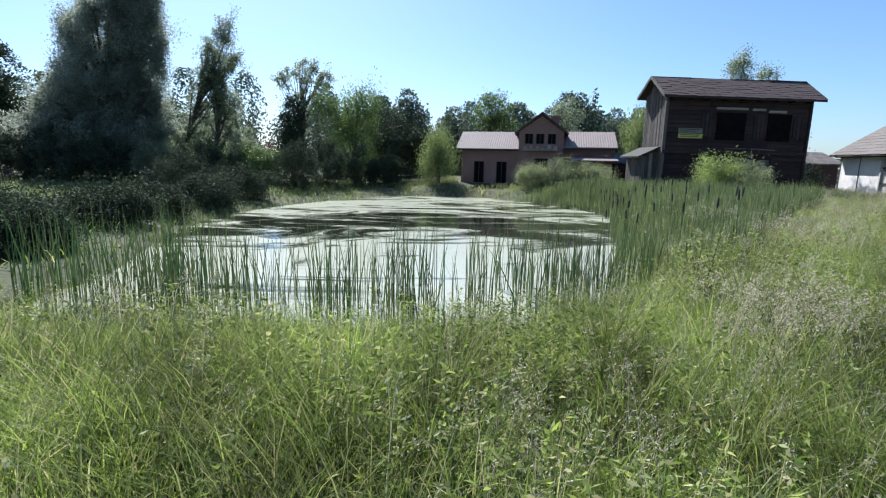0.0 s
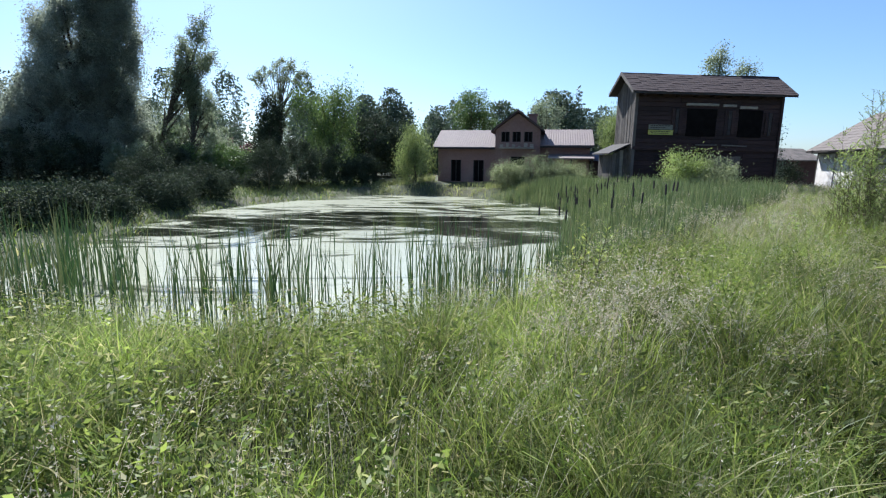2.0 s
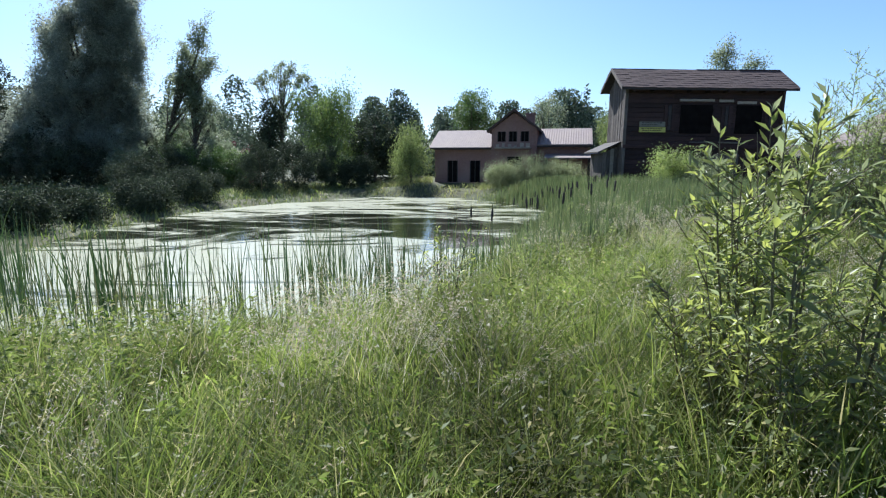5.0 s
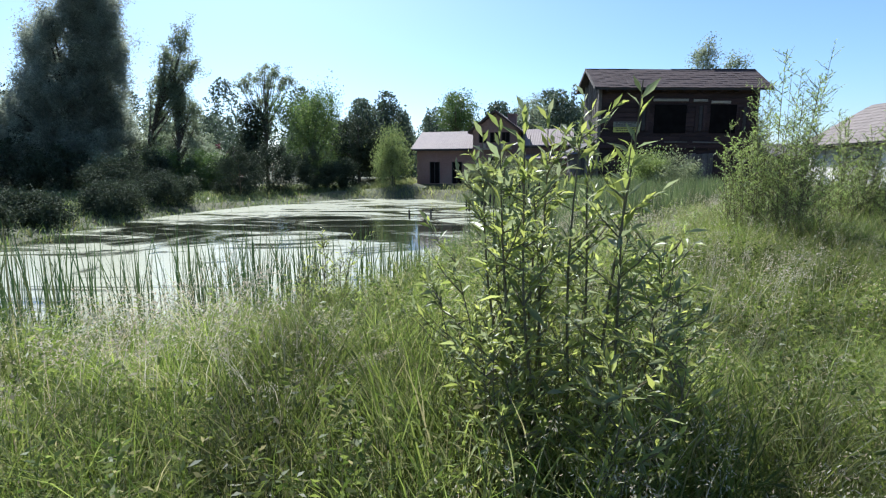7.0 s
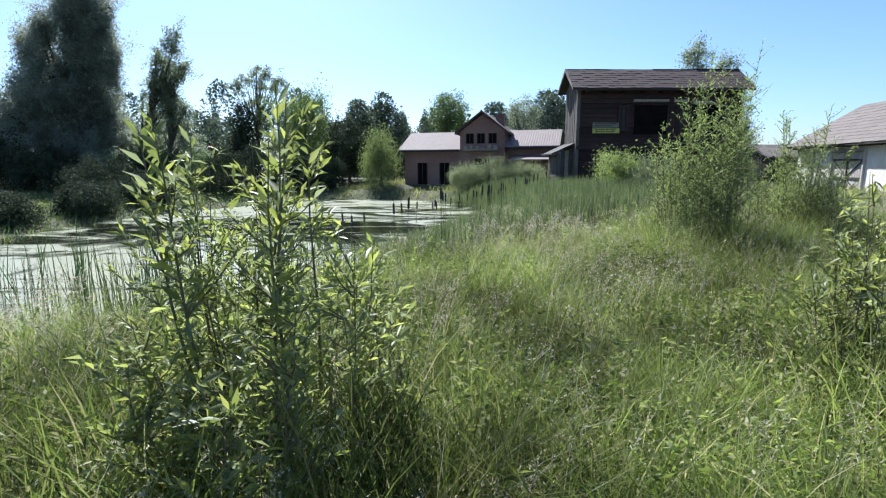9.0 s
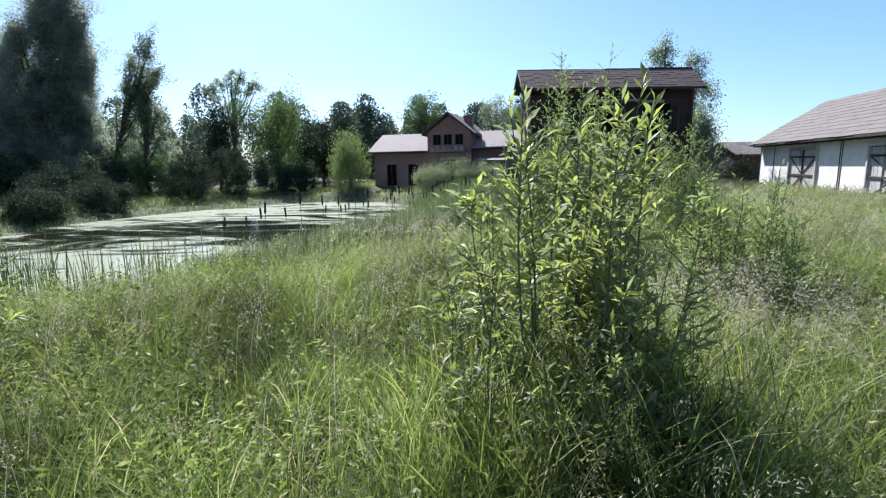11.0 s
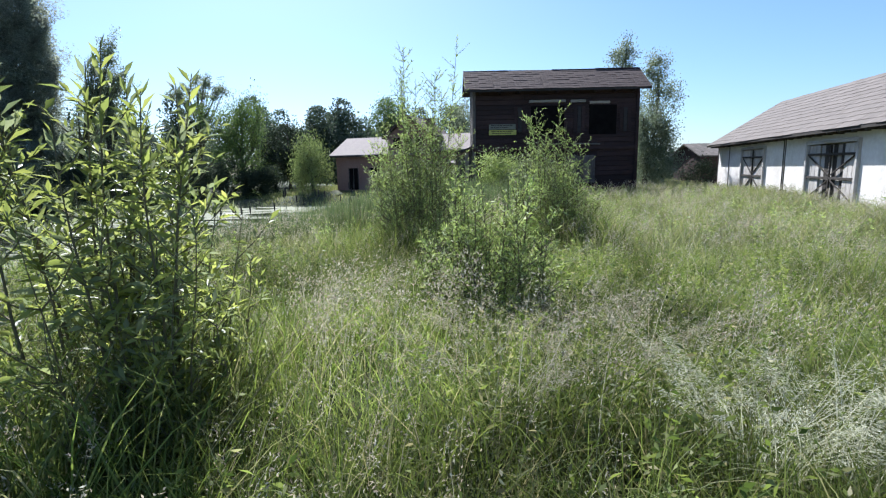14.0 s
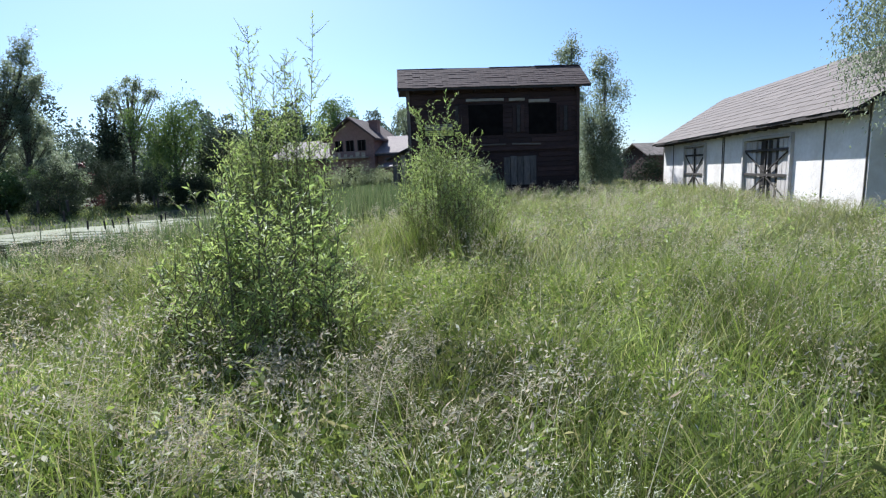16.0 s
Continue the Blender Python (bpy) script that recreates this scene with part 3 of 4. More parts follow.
    for v in vs:
        if v.co.z > 2 and v.co.x > 0.5:
            v.co.z -= 0.25
    bmesh.ops.bevel(bm, geom=bm.edges[:], offset=0.08, segments=2, affect='EDGES')
    part("sheet", bm, M_TARP, ta)
    box_part("shed_wall", 0.02, 0.95, 0.1, 2.1, -0.3, 1.78, M_TIMBER, ta)
    return hs


brick_house()


# ---------------------------------------------------------------- whitewashed building
def white_building():
    a, b = Vector((26.72, 31.75, 0)), Vector((24.22, 14.9, 0))
    L, EV, D, RG = 17.0, 3.1, 6.6, 5.25
    d = (b - a).normalized()
    m = Matrix(((d.x, -d.y, 0, a.x), (d.y, d.x, 0, a.y), (0, 0, 1, 0), (0, 0, 0, 1)))
    w = empty("white_building", m, "long limewashed storehouse with grey roof and braced plank doors", "storehouse")
    # local x runs along the front wall, y goes into the building
    doors = ((3.75, 6.3, 2.4), (10.3, 13.45, 2.36))
    z0 = -0.3
    xs = [0.0] + [v for a_, b_, _ in doors for v in (a_, b_)] + [L]
    for i in range(0, len(xs), 2):
        box_part("wall", xs[i], xs[i + 1], 0, 0.3, z0, EV, M_PLASTER, w, "stained white limewashed wall")
    for a_, b_, t in doors:
        box_part("wall", a_, b_, 0, 0.3, t, EV, M_PLASTER, w)
    box_part("wall", 0, L, D - 0.3, D, z0, EV, M_PLASTER, w)
    for x in (0, L - 0.3):
        bm = bmesh.new()
        pr = [(0.3, z0), (D - 0.3, z0), (D - 0.3, EV), (D / 2, RG - 0.15), (0.3, EV)]
        p = [bm.verts.new((x, y, z)) for y, z in pr]
        q = [bm.verts.new((x + 0.3, y, z)) for y, z in pr]
        bm.faces.new(p)
        bm.faces.new(q)
        for i in range(5):
            j = (i + 1) % 5
            bm.faces.new((p[i], p[j], q[j], q[i]))
        part("wall", bm, M_PLASTER, w)
    box_part("floor", 0.3, L - 0.3, 0.3, D - 0.3, z0, 0.05, M_DARKWOOD, w)
    # upright timbers showing in the plaster
    for x in (-0.02, 1.75, 8.15, 8.3, 15.1, L - 0.1):
        box_part("timber_post", x, x + 0.05, -0.03, 0.1, z0, EV - 0.02, M_GABLE, w, "weathered upright timber", bevel=0.01)
    box_part("wall_plate", 0, L, -0.04, 0.1, EV - 0.14, EV + 0.02, M_DARKWOOD, w)
    # roof
    k = (RG - EV) / (D / 2)
    over = 0.58
    ze = EV - over * k + 0.1
    bm = bmesh.new()
    pr = [(-over, ze), (D / 2, RG), (D + over, ze), (D + over, ze - 0.1), (D / 2, RG - 0.1), (-over, ze - 0.1)]
    p = [bm.verts.new((-0.35, y, z)) for y, z in pr]
    q = [bm.verts.new((L + 0.35, y, z)) for y, z in pr]
    bm.faces.new(p)
    bm.faces.new(q)
    for i in range(6):
        j = (i + 1) % 6
        bm.faces.new((p[i], p[j], q[j], q[i]))
    roof = part("roof", bm, M_DARKWOOD, w, "patched grey felt and shingle roof")
    shingle_roof(roof, -0.35, L + 0.35, -over, ze, D / 2, RG, 12, 24, M_FELT, "roof_sheet", 0.009)
    for i in range(24):
        x = 0.2 + i * (L - 0.4) / 23
        box_part("rafter_end", x - 0.04, x + 0.04, -over + 0.04, 0.0, ze - 0.2 + 0.04, ze - 0.06, M_DARKWOOD, roof)
    # braced double doors
    for a_, b_, t in doors:
        dr = new("double_door")
        dr.parent = w
        dr.location = (0, -0.085, 0)
        dr["label"] = "grey plank double door with crossed braces"
        wide = b_ - a_
        n = 12
        for i in range(n):
            x = a_ + wide * i / n
            dark = 3 <= i <= 8 and a_ > 8
            ob = box_part("plank", x + 0.008, x + wide / n - 0.008, 0.08 + (0.05 if dark else 0), 0.13 + (0.05 if dark else 0), 0.12 + random.uniform(0, 0.05), t - 0.03, M_DARKWOOD if dark and i % 2 == 0 else M_DOORWOOD, dr, bevel=0.004)
        for x in (a_ - 0.12, b_):
            box_part("door_frame", x, x + 0.12, -0.025, 0.14, 0.0, t + 0.12, M_DOORWOOD, dr, bevel=0.01)
        box_part("door_frame", a_, b_, -0.025, 0.14, t, t + 0.12, M_DOORWOOD, dr, bevel=0.01)
        mid = (a_ + b_) / 2
        for z in (t - 0.38, 1.1):
            bar_part("ledge", (a_ + 0.03, 0.045, z), (b_ - 0.03, 0.045, z - 0.03), 0.09, 0.05, M_DARKWOOD, dr, "dark cross ledge")
        box_part("meeting_stile", mid - 0.03, mid + 0.03, 0.02, 0.08, 0.1, t - 0.05, M_DARKWOOD, dr)
        for s, e in ((a_ + 0.1, mid - 0.08), (b_ - 0.1, mid + 0.08)):
            bar_part("brace", (s, 0.05, t - 0.45), (e, 0.05, 1.2), 0.045, 0.04, M_DARKWOOD, dr, "dark diagonal brace")
            bar_part("brace", (e, 0.05, 1.0), (s, 0.05, 0.25), 0.045, 0.04, M_DARKWOOD, dr, "dark diagonal brace")
    return w


white_building()


# ---------------------------------------------------------------- far shed
def far_shed():
    s = empty("far_shed", pose(28.2, 37.2, 0.2, 0, 0, 4), "small dark timber shed with pale sheet roof", "shed")
    box_part("wall", 0, 3.2, 0, 4, -0.4, 2.2, M_TIMBER, s)
    tile_roof("roof", s, -0.3, 3.5, -0.4, 2.15, 2.0, 3.1, M_FELT)
    tile_roof("roof", s, -0.3, 3.5, 4.4, 2.15, 2.0, 3.1, M_FELT)
    for x in (0.0, 3.1):
        bm = bmesh.new()
        p = [bm.verts.new((x + e, y, z)) for e in (0, 0.1) for y, z in ((0.1, 2.15), (3.9, 2.15), (2.0, 3.0))]
        bm.faces.new(p[:3])
        bm.faces.new(p[3:])
        for i in range(3):
            bm.faces.new((p[i], p[(i + 1) % 3], p[3 + (i + 1) % 3], p[3 + i]))
        part("gable_board", bm, M_TIMBER, s)
    return s


far_shed()


# ---------------------------------------------------------------- trees
def tree(name, label, x, y, h, shapes, mat, leaf=0.16, per=90, lean=(0, 0), trunk_r=0.14, droop=0.0, bark=None, category="tree", base=None, clump=0.5, limbs=14, sweep=None):
    """shapes: ellipsoids (dx, dy, z, rx, rz, clumps) of the crown, from the trunk's foot."""
    z = float(ground_z(x, y)[0]) - 0.05 if base is None else base
    t = empty(name, pose(x, y, z), label, category)
    bm = bmesh.new()
    n = 7
    pts = [(lean[0] * (i / n) ** 1.3 + 0.06 * h * 0.1 * math.sin(i * 1.7 + x), lean[1] * (i / n) ** 1.3 + 0.006 * h * math.cos(i * 2.1 + y), h * 0.92 * i / n) for i in range(n + 1)]
    tube(bm, pts, [trunk_r * (1 - 0.85 * i / n) * (1.35 if i == 0 else 1) for i in range(n + 1)], 8)
    centres = []
    for dx, dy, cz, rx, rz, k in shapes:
        g = rng.normal(size=(k, 3))
        g /= np.linalg.norm(g, axis=1, keepdims=True)
        r = rng.uniform(0.25, 1.0, (k, 1)) ** 0.55
        centres.append(np.array((dx, dy, cz)) + g * r * np.array((rx, rx, rz)))
    centres = np.concatenate(centres)
    for c in centres[rng.permutation(len(centres))[:limbs]]:
        zt = min(max(c[2] * rng.uniform(0.45, 0.75), 0.15 * h), 0.85 * h)
        i = zt / (h * 0.92) * n
        k = min(int(i), n - 1)
        s = Vector(pts[k]).lerp(Vector(pts[k + 1]), i - k)
        e = Vector(c)
        mid = s.lerp(e, 0.5) + Vector((0, 0, -0.06 * (e - s).length))
        lb = bmesh.new()
        tube(lb, [s, mid, e], [trunk_r * 0.4, trunk_r * 0.24, trunk_r * 0.08], 5)
        part("limb", lb, bark or M_BARK, t)
    part("trunk", bm, bark or M_BARK, t)
    m = len(centres) * per
    c = np.repeat(centres, per, 0)
    size = np.repeat(rng.uniform(0.55, 1.35, len(centres)) * clump, per)[:, None]
    off = rng.normal(size=(m, 3)) * size * 0.55
    off[:, 2] *= 1 + 1.6 * droop
    off[:, 2] -= droop * np.abs(rng.normal(size=m)) * 0.7
    if sweep:                                            # wind-combed plumes: thin clumps drawn out along one way
        along = np.clip(rng.normal(size=(m, 1)), -1.5, 1.5) * size
        off = np.clip(off, -0.9 * size, 0.9 * size) * 0.62 + along * (np.array(sweep) + np.repeat(rng.normal(size=(len(centres), 3)) * 0.35, per, 0))
    p = c + off
    p[:, 2] = np.maximum(p[:, 2], 0.05)
    way = rng.normal(size=(m, 3)) + np.array((0, 0, -0.2 - 3 * droop)) + (np.array(sweep) * 1.2 if sweep else 0)
    v, f = leaf_arrays(p, way, rng.uniform(0.7, 1.4, m) * leaf, rng.uniform(0.5, 0.8, m) * leaf * (0.75 - 0.35 * droop))
    mesh_np("crown", v, f, mat, t)
    return t


tree("tall_poplar", "very tall dense dark poplar on the far bank", -26.6, 39.5, 17.6,
     [(-1.2, -1, 2.6, 4.9, 3.0, 150), (3.4, -1, 3.0, 3.2, 2.8, 80), (-0.8, 0, 5.6, 4.0, 2.6, 90), (0.9, 0, 7.2, 3.5, 3.4, 130), (1.9, 0, 11.0, 2.9, 3.2, 105), (3.0, 0, 14.4, 1.9, 2.6, 62), (3.6, 0, 16.6, 1.0, 1.8, 24), (4.2, 0, 9.2, 1.3, 4.4, 46),
      (4.4, 0, 13.0, 0.9, 2.6, 18), (-2.6, 0, 6.2, 1.0, 2.6, 20), (-1.2, 0, 11.0, 0.9, 2.2, 16), (4.6, 0, 4.8, 1.2, 2.2, 18)], M_POPLAR, 0.17, 330, (2.8, 0), 0.42, 0.12, clump=0.85, limbs=40, sweep=(0.22, 0, 0.75))
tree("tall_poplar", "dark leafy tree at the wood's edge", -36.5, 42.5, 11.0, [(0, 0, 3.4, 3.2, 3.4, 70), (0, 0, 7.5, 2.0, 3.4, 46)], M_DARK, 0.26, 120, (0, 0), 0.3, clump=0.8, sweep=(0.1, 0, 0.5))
tree("slender_alder", "slender leaning alder with thin open crown", -21.0, 39.5, 12.4,
     [(3.7, 0, 9.4, 1.2, 2.2, 56), (2.7, 0, 7.2, 1.3, 1.7, 30), (4.7, 0, 11.6, 0.6, 1.0, 16), (1.2, 0, 4.6, 1.2, 1.2, 14), (4.9, 0, 9.6, 0.7, 0.9, 8)], M_GREY, 0.16, 95, (4.8, 0), 0.17, 0.1, clump=0.5, limbs=44, sweep=(0.35, 0, 0.55))
tree("slender_alder", "slender upright alder with narrow crown", -17.7, 39.8, 9.6,
     [(0.3, 0, 7.8, 0.7, 1.9, 34), (0.9, 0, 5.6, 1.0, 1.6, 34), (-0.3, 0, 4.0, 1.0, 1.3, 20), (1.7, 0, 6.3, 0.5, 0.6, 7)], M_GREY, 0.16, 95, (0.3, 0), 0.16, 0.1, clump=0.46, limbs=34, sweep=(0.25, 0, 0.55))
tree("open_crowned_tree", "tall tree with open airy round crown", -11.9, 43.3, 10.6,
     [(0.5, 0, 9.3, 1.6, 1.0, 26), (-1.2, 0, 8.7, 0.9, 0.7, 11), (2.0, 0, 8.8, 0.7, 0.8, 9), (0.1, 0, 7.4, 0.9, 0.9, 10), (0.0, 0, 5.4, 0.9, 1.5, 16)], M_GREY, 0.16, 85, (0.3, 0), 0.15, clump=0.42, limbs=40, sweep=(0.15, 0, 0.35))
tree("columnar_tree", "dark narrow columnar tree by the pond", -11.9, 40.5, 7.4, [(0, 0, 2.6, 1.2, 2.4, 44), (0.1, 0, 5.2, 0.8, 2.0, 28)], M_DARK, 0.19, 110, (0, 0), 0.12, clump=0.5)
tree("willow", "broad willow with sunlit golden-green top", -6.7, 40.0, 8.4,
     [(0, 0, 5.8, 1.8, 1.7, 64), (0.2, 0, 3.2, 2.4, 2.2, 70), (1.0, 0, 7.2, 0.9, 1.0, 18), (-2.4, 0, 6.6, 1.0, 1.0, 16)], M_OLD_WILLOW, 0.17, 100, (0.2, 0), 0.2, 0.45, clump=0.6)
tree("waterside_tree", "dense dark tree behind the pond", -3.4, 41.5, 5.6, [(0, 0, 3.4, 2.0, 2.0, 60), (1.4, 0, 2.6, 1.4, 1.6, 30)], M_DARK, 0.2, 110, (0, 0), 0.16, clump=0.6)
tree("weeping_willow", "small weeping willow with yellow-green hanging strands", 0.0, 36.6, 4.3,
     [(0, 0, 3.1, 1.2, 0.9, 46), (0, 0, 1.9, 1.6, 1.2, 46)], M_GOLD, 0.15, 110, (0, 0), 0.12, 0.8, clump=0.42)
tree("pine", "broad dark pine behind the brick house", 4.7, 44, 7.9, [(0, 0, 6.0, 1.9, 1.7, 60), (0.8, 0, 4.7, 1.7, 1.1, 30)], M_MIDGREEN, 0.16, 95, (0, 0), 0.16, clump=0.5)
tree("birch", "open birch behind the brick house", 11.2, 43, 7.2, [(0, 0, 5.5, 1.4, 1.5, 38), (0, 0, 3.9, 1.4, 1.2, 22)], M_GREY, 0.14, 80, (0, 0), 0.12, clump=0.5)
tree("weeping_willow", "yellow-green weeping willow beside the barn", 14.9, 36.0, 6.0, [(0, 0, 4.4, 1.4, 1.3, 50), (0, 0, 2.4, 1.7, 1.7, 50)], M_GOLD, 0.16, 105, (0, 0), 0.14, 0.8, clump=0.48)
tree("tall_birch", "tall narrow birch rising behind the barn", 22.5, 37.3, 10.0, [(0, 0, 8.6, 0.9, 1.6, 30), (0.3, 0, 6.2, 1.2, 1.6, 26)], M_GREY, 0.15, 85, (0.2, 0), 0.12, clump=0.45)
tree("tall_birch", "tall narrow birch rising behind the barn", 25.1, 38.0, 9.4, [(0, 0, 8.0, 0.8, 1.6, 28), (0.6, 0, 6.2, 1.1, 1.4, 22)], M_GREY, 0.15, 85, (0.2, 0), 0.12, clump=0.45)
tree("round_willow", "dense round grey-green willow beside the barn", 22.9, 33.2, 5.4, [(0, 0, 3.6, 1.5, 1.6, 70), (0.4, 0, 1.8, 1.8, 1.6, 60)], M_GREY, 0.14, 130, (0, 0), 0.16, 0.3, clump=0.5)
tree("overhanging_willow", "willow with drooping branches over storehouse corner", 24.0, 12.9, 8.4,
     [(0.6, 0, 6.8, 2.2, 1.6, 50), (-0.4, 0.3, 4.8, 1.4, 1.6, 44), (0.7, -0.2, 3.2, 1.3, 1.6, 36)], M_GREY, 0.085, 340, (0.4, 0), 0.18, 0.6, clump=0.5)


def shrub(name, label, x, y, r, h, mat, leaf=0.14, per=80, clumps=40, droop=0.0, base=None):
    t = tree(name, label, x, y, h * 0.8, [(0, 0, h * 0.5, r, h * 0.5, clumps)], mat, leaf, per, (0, 0), 0.05, droop, M_TWIG, "bush", base, 0.4, 12)
    return tagged(t, group=name.replace("_", " ") + " rows")


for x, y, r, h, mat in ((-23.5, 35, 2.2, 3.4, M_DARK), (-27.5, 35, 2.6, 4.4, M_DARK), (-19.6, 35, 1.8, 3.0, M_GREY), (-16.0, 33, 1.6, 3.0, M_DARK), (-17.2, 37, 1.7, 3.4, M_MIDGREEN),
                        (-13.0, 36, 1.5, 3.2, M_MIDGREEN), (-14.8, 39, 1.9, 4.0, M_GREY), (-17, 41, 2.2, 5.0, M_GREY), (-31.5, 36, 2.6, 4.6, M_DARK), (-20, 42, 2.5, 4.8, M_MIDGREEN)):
    shrub("shrub", "grey-green leafy shrub on the shady pond bank" if mat != M_DARK else "pond bank shrub with leaf colour darkened for shade", x, y, r, h, mat, 0.15, 210, 46)
# bushes along the waterline: their shade is in the dark leaf colour
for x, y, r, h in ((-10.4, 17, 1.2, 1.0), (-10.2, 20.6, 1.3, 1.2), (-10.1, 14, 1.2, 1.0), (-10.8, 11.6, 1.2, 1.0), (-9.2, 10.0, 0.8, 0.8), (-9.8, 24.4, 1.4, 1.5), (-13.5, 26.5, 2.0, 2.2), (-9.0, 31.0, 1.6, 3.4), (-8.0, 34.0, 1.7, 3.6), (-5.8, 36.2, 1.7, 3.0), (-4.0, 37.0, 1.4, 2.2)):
    shrub("bank_bush", "overhanging bush at the water's edge, leaf colour darkened for shade", x, y, r, h, M_DARK, 0.09, 330, 46)
shrub("purple_shrub", "reddish-purple leaved shrub in the garden", -15.4, 44, 1.7, 4.2, M_RED, 0.2, 70, 30)
for dx, r, h in ((0, 1.1, 1.7), (1.4, 1.3, 2.0), (2.9, 1.2, 1.8), (4.1, 1.0, 1.4)):
    shrub("hedge_bush", "rounded pale-green bush before the brick house", 6.4 + dx, 32.8 - 0.25 * dx, r, h, M_HEDGE, 0.075, 260, 44)
for x, y, r, h, mat in ((12.9, 22.4, 0.9, 2.3, M_SAPLING), (14.3, 22.8, 1.1, 2.0, M_HEDGE), (13.6, 21.4, 0.8, 1.5, M_HEDGE)):
    shrub("bush", "pale yellow-green feathery bush in tall grass by the barn", x, y, r, h, mat, 0.075, 240, 40)
shrub("bush", "small dark bush beside the shed", 27.2, 35.2, 1.0, 1.8, M_DARK, 0.15, 80, 24)


# far woods: many crowns in one mesh
def far_woods():
    vs, fs, base = [], [], 0
    spots = []
    for k in range(150):
        a = rng.uniform(-1.25, 0.40)
        d = rng.uniform(58, 95)
        spots.append((d * math.sin(a), d * math.cos(a), rng.uniform(7.0, 11.0) * (0.92 + 0.1 * (a < -0.25))))
    for k in range(80):
        a = rng.uniform(-0.25, 0.42)
        d = rng.uniform(56, 80)
        spots.append((d * math.sin(a), d * math.cos(a), rng.uniform(7.5, 10.5)))
    for k in range(40):
        a = rng.uniform(0.40, 1.2)
        d = rng.uniform(60, 90)
        spots.append((d * math.sin(a), d * math.cos(a), rng.uniform(2.5, 3.6)))
    for k in range(36):
        a = rng.uniform(1.2, 5.0)
        d = rng.uniform(60, 90)
        spots.append((d * math.sin(a), d * math.cos(a), rng.uniform(7, 11)))
    for x, y, h in spots:
        n = 1300
        spruce = rng.random() < 0.45
        t = 1 - 0.95 * np.sqrt(rng.random(n)) if spruce else rng.uniform(0.05, 1, n) ** 0.85
        r = (2.2 * (1 - t) + 0.12 if spruce else 2.3 * np.sqrt(np.clip(np.sin(np.pi * (0.12 + 0.86 * t)), 0, 1))) * rng.uniform(0.35, 1.1, n)
        a = rng.uniform(0, 2 * np.pi, n)
        p = np.stack([x + r * np.cos(a), y + r * np.sin(a), h * t], 1)
        v, f = leaf_arrays(p, rng.normal(size=(n, 3)), rng.uniform(0.2, 0.45, n), rng.uniform(0.13, 0.3, n))
        vs.append(v)
        fs.append(f + base)
        base += len(v)
    ob = mesh_np("far_woods", np.concatenate(vs), np.concatenate(fs), M_PINE)
    tagged(ob, "mixed dark woods closing the horizon", "woods", kind="stuff")


far_woods()


# ---------------------------------------------------------------- near willow bushes
def ribbed_leaves(p, d, length, width):
    """Lance leaves of two halves, folded along a drooping midrib."""
    n = len(p)
    d = d / np.maximum(np.linalg.norm(d, axis=1, keepdims=True), 1e-6)
    side = np.cross(d, rng.normal(size=(n, 3)) * 0.7 + np.array((0, 0, 1.0)))
    side /= np.maximum(np.linalg.norm(side, axis=1, keepdims=True), 1e-6)
    up = np.cross(side, d)
    L, W = length[:, None], width[:, None]
    mid = p + d * L * 0.45
    tip = p + d * L + np.array((0, 0, -0.12)) * L
    v = np.stack([p, mid + side * W * 0.5 + up * W * 0.18, tip, mid - side * W * 0.5 + up * W * 0.18, mid - up * W * 0.08], 1).reshape(-1, 3)
    i = (np.arange(n) * 5)[:, None]
    return v, np.concatenate([i + np.array([[0, 4, 2, 1]]), i + np.array([[0, 3, 2, 4]])])


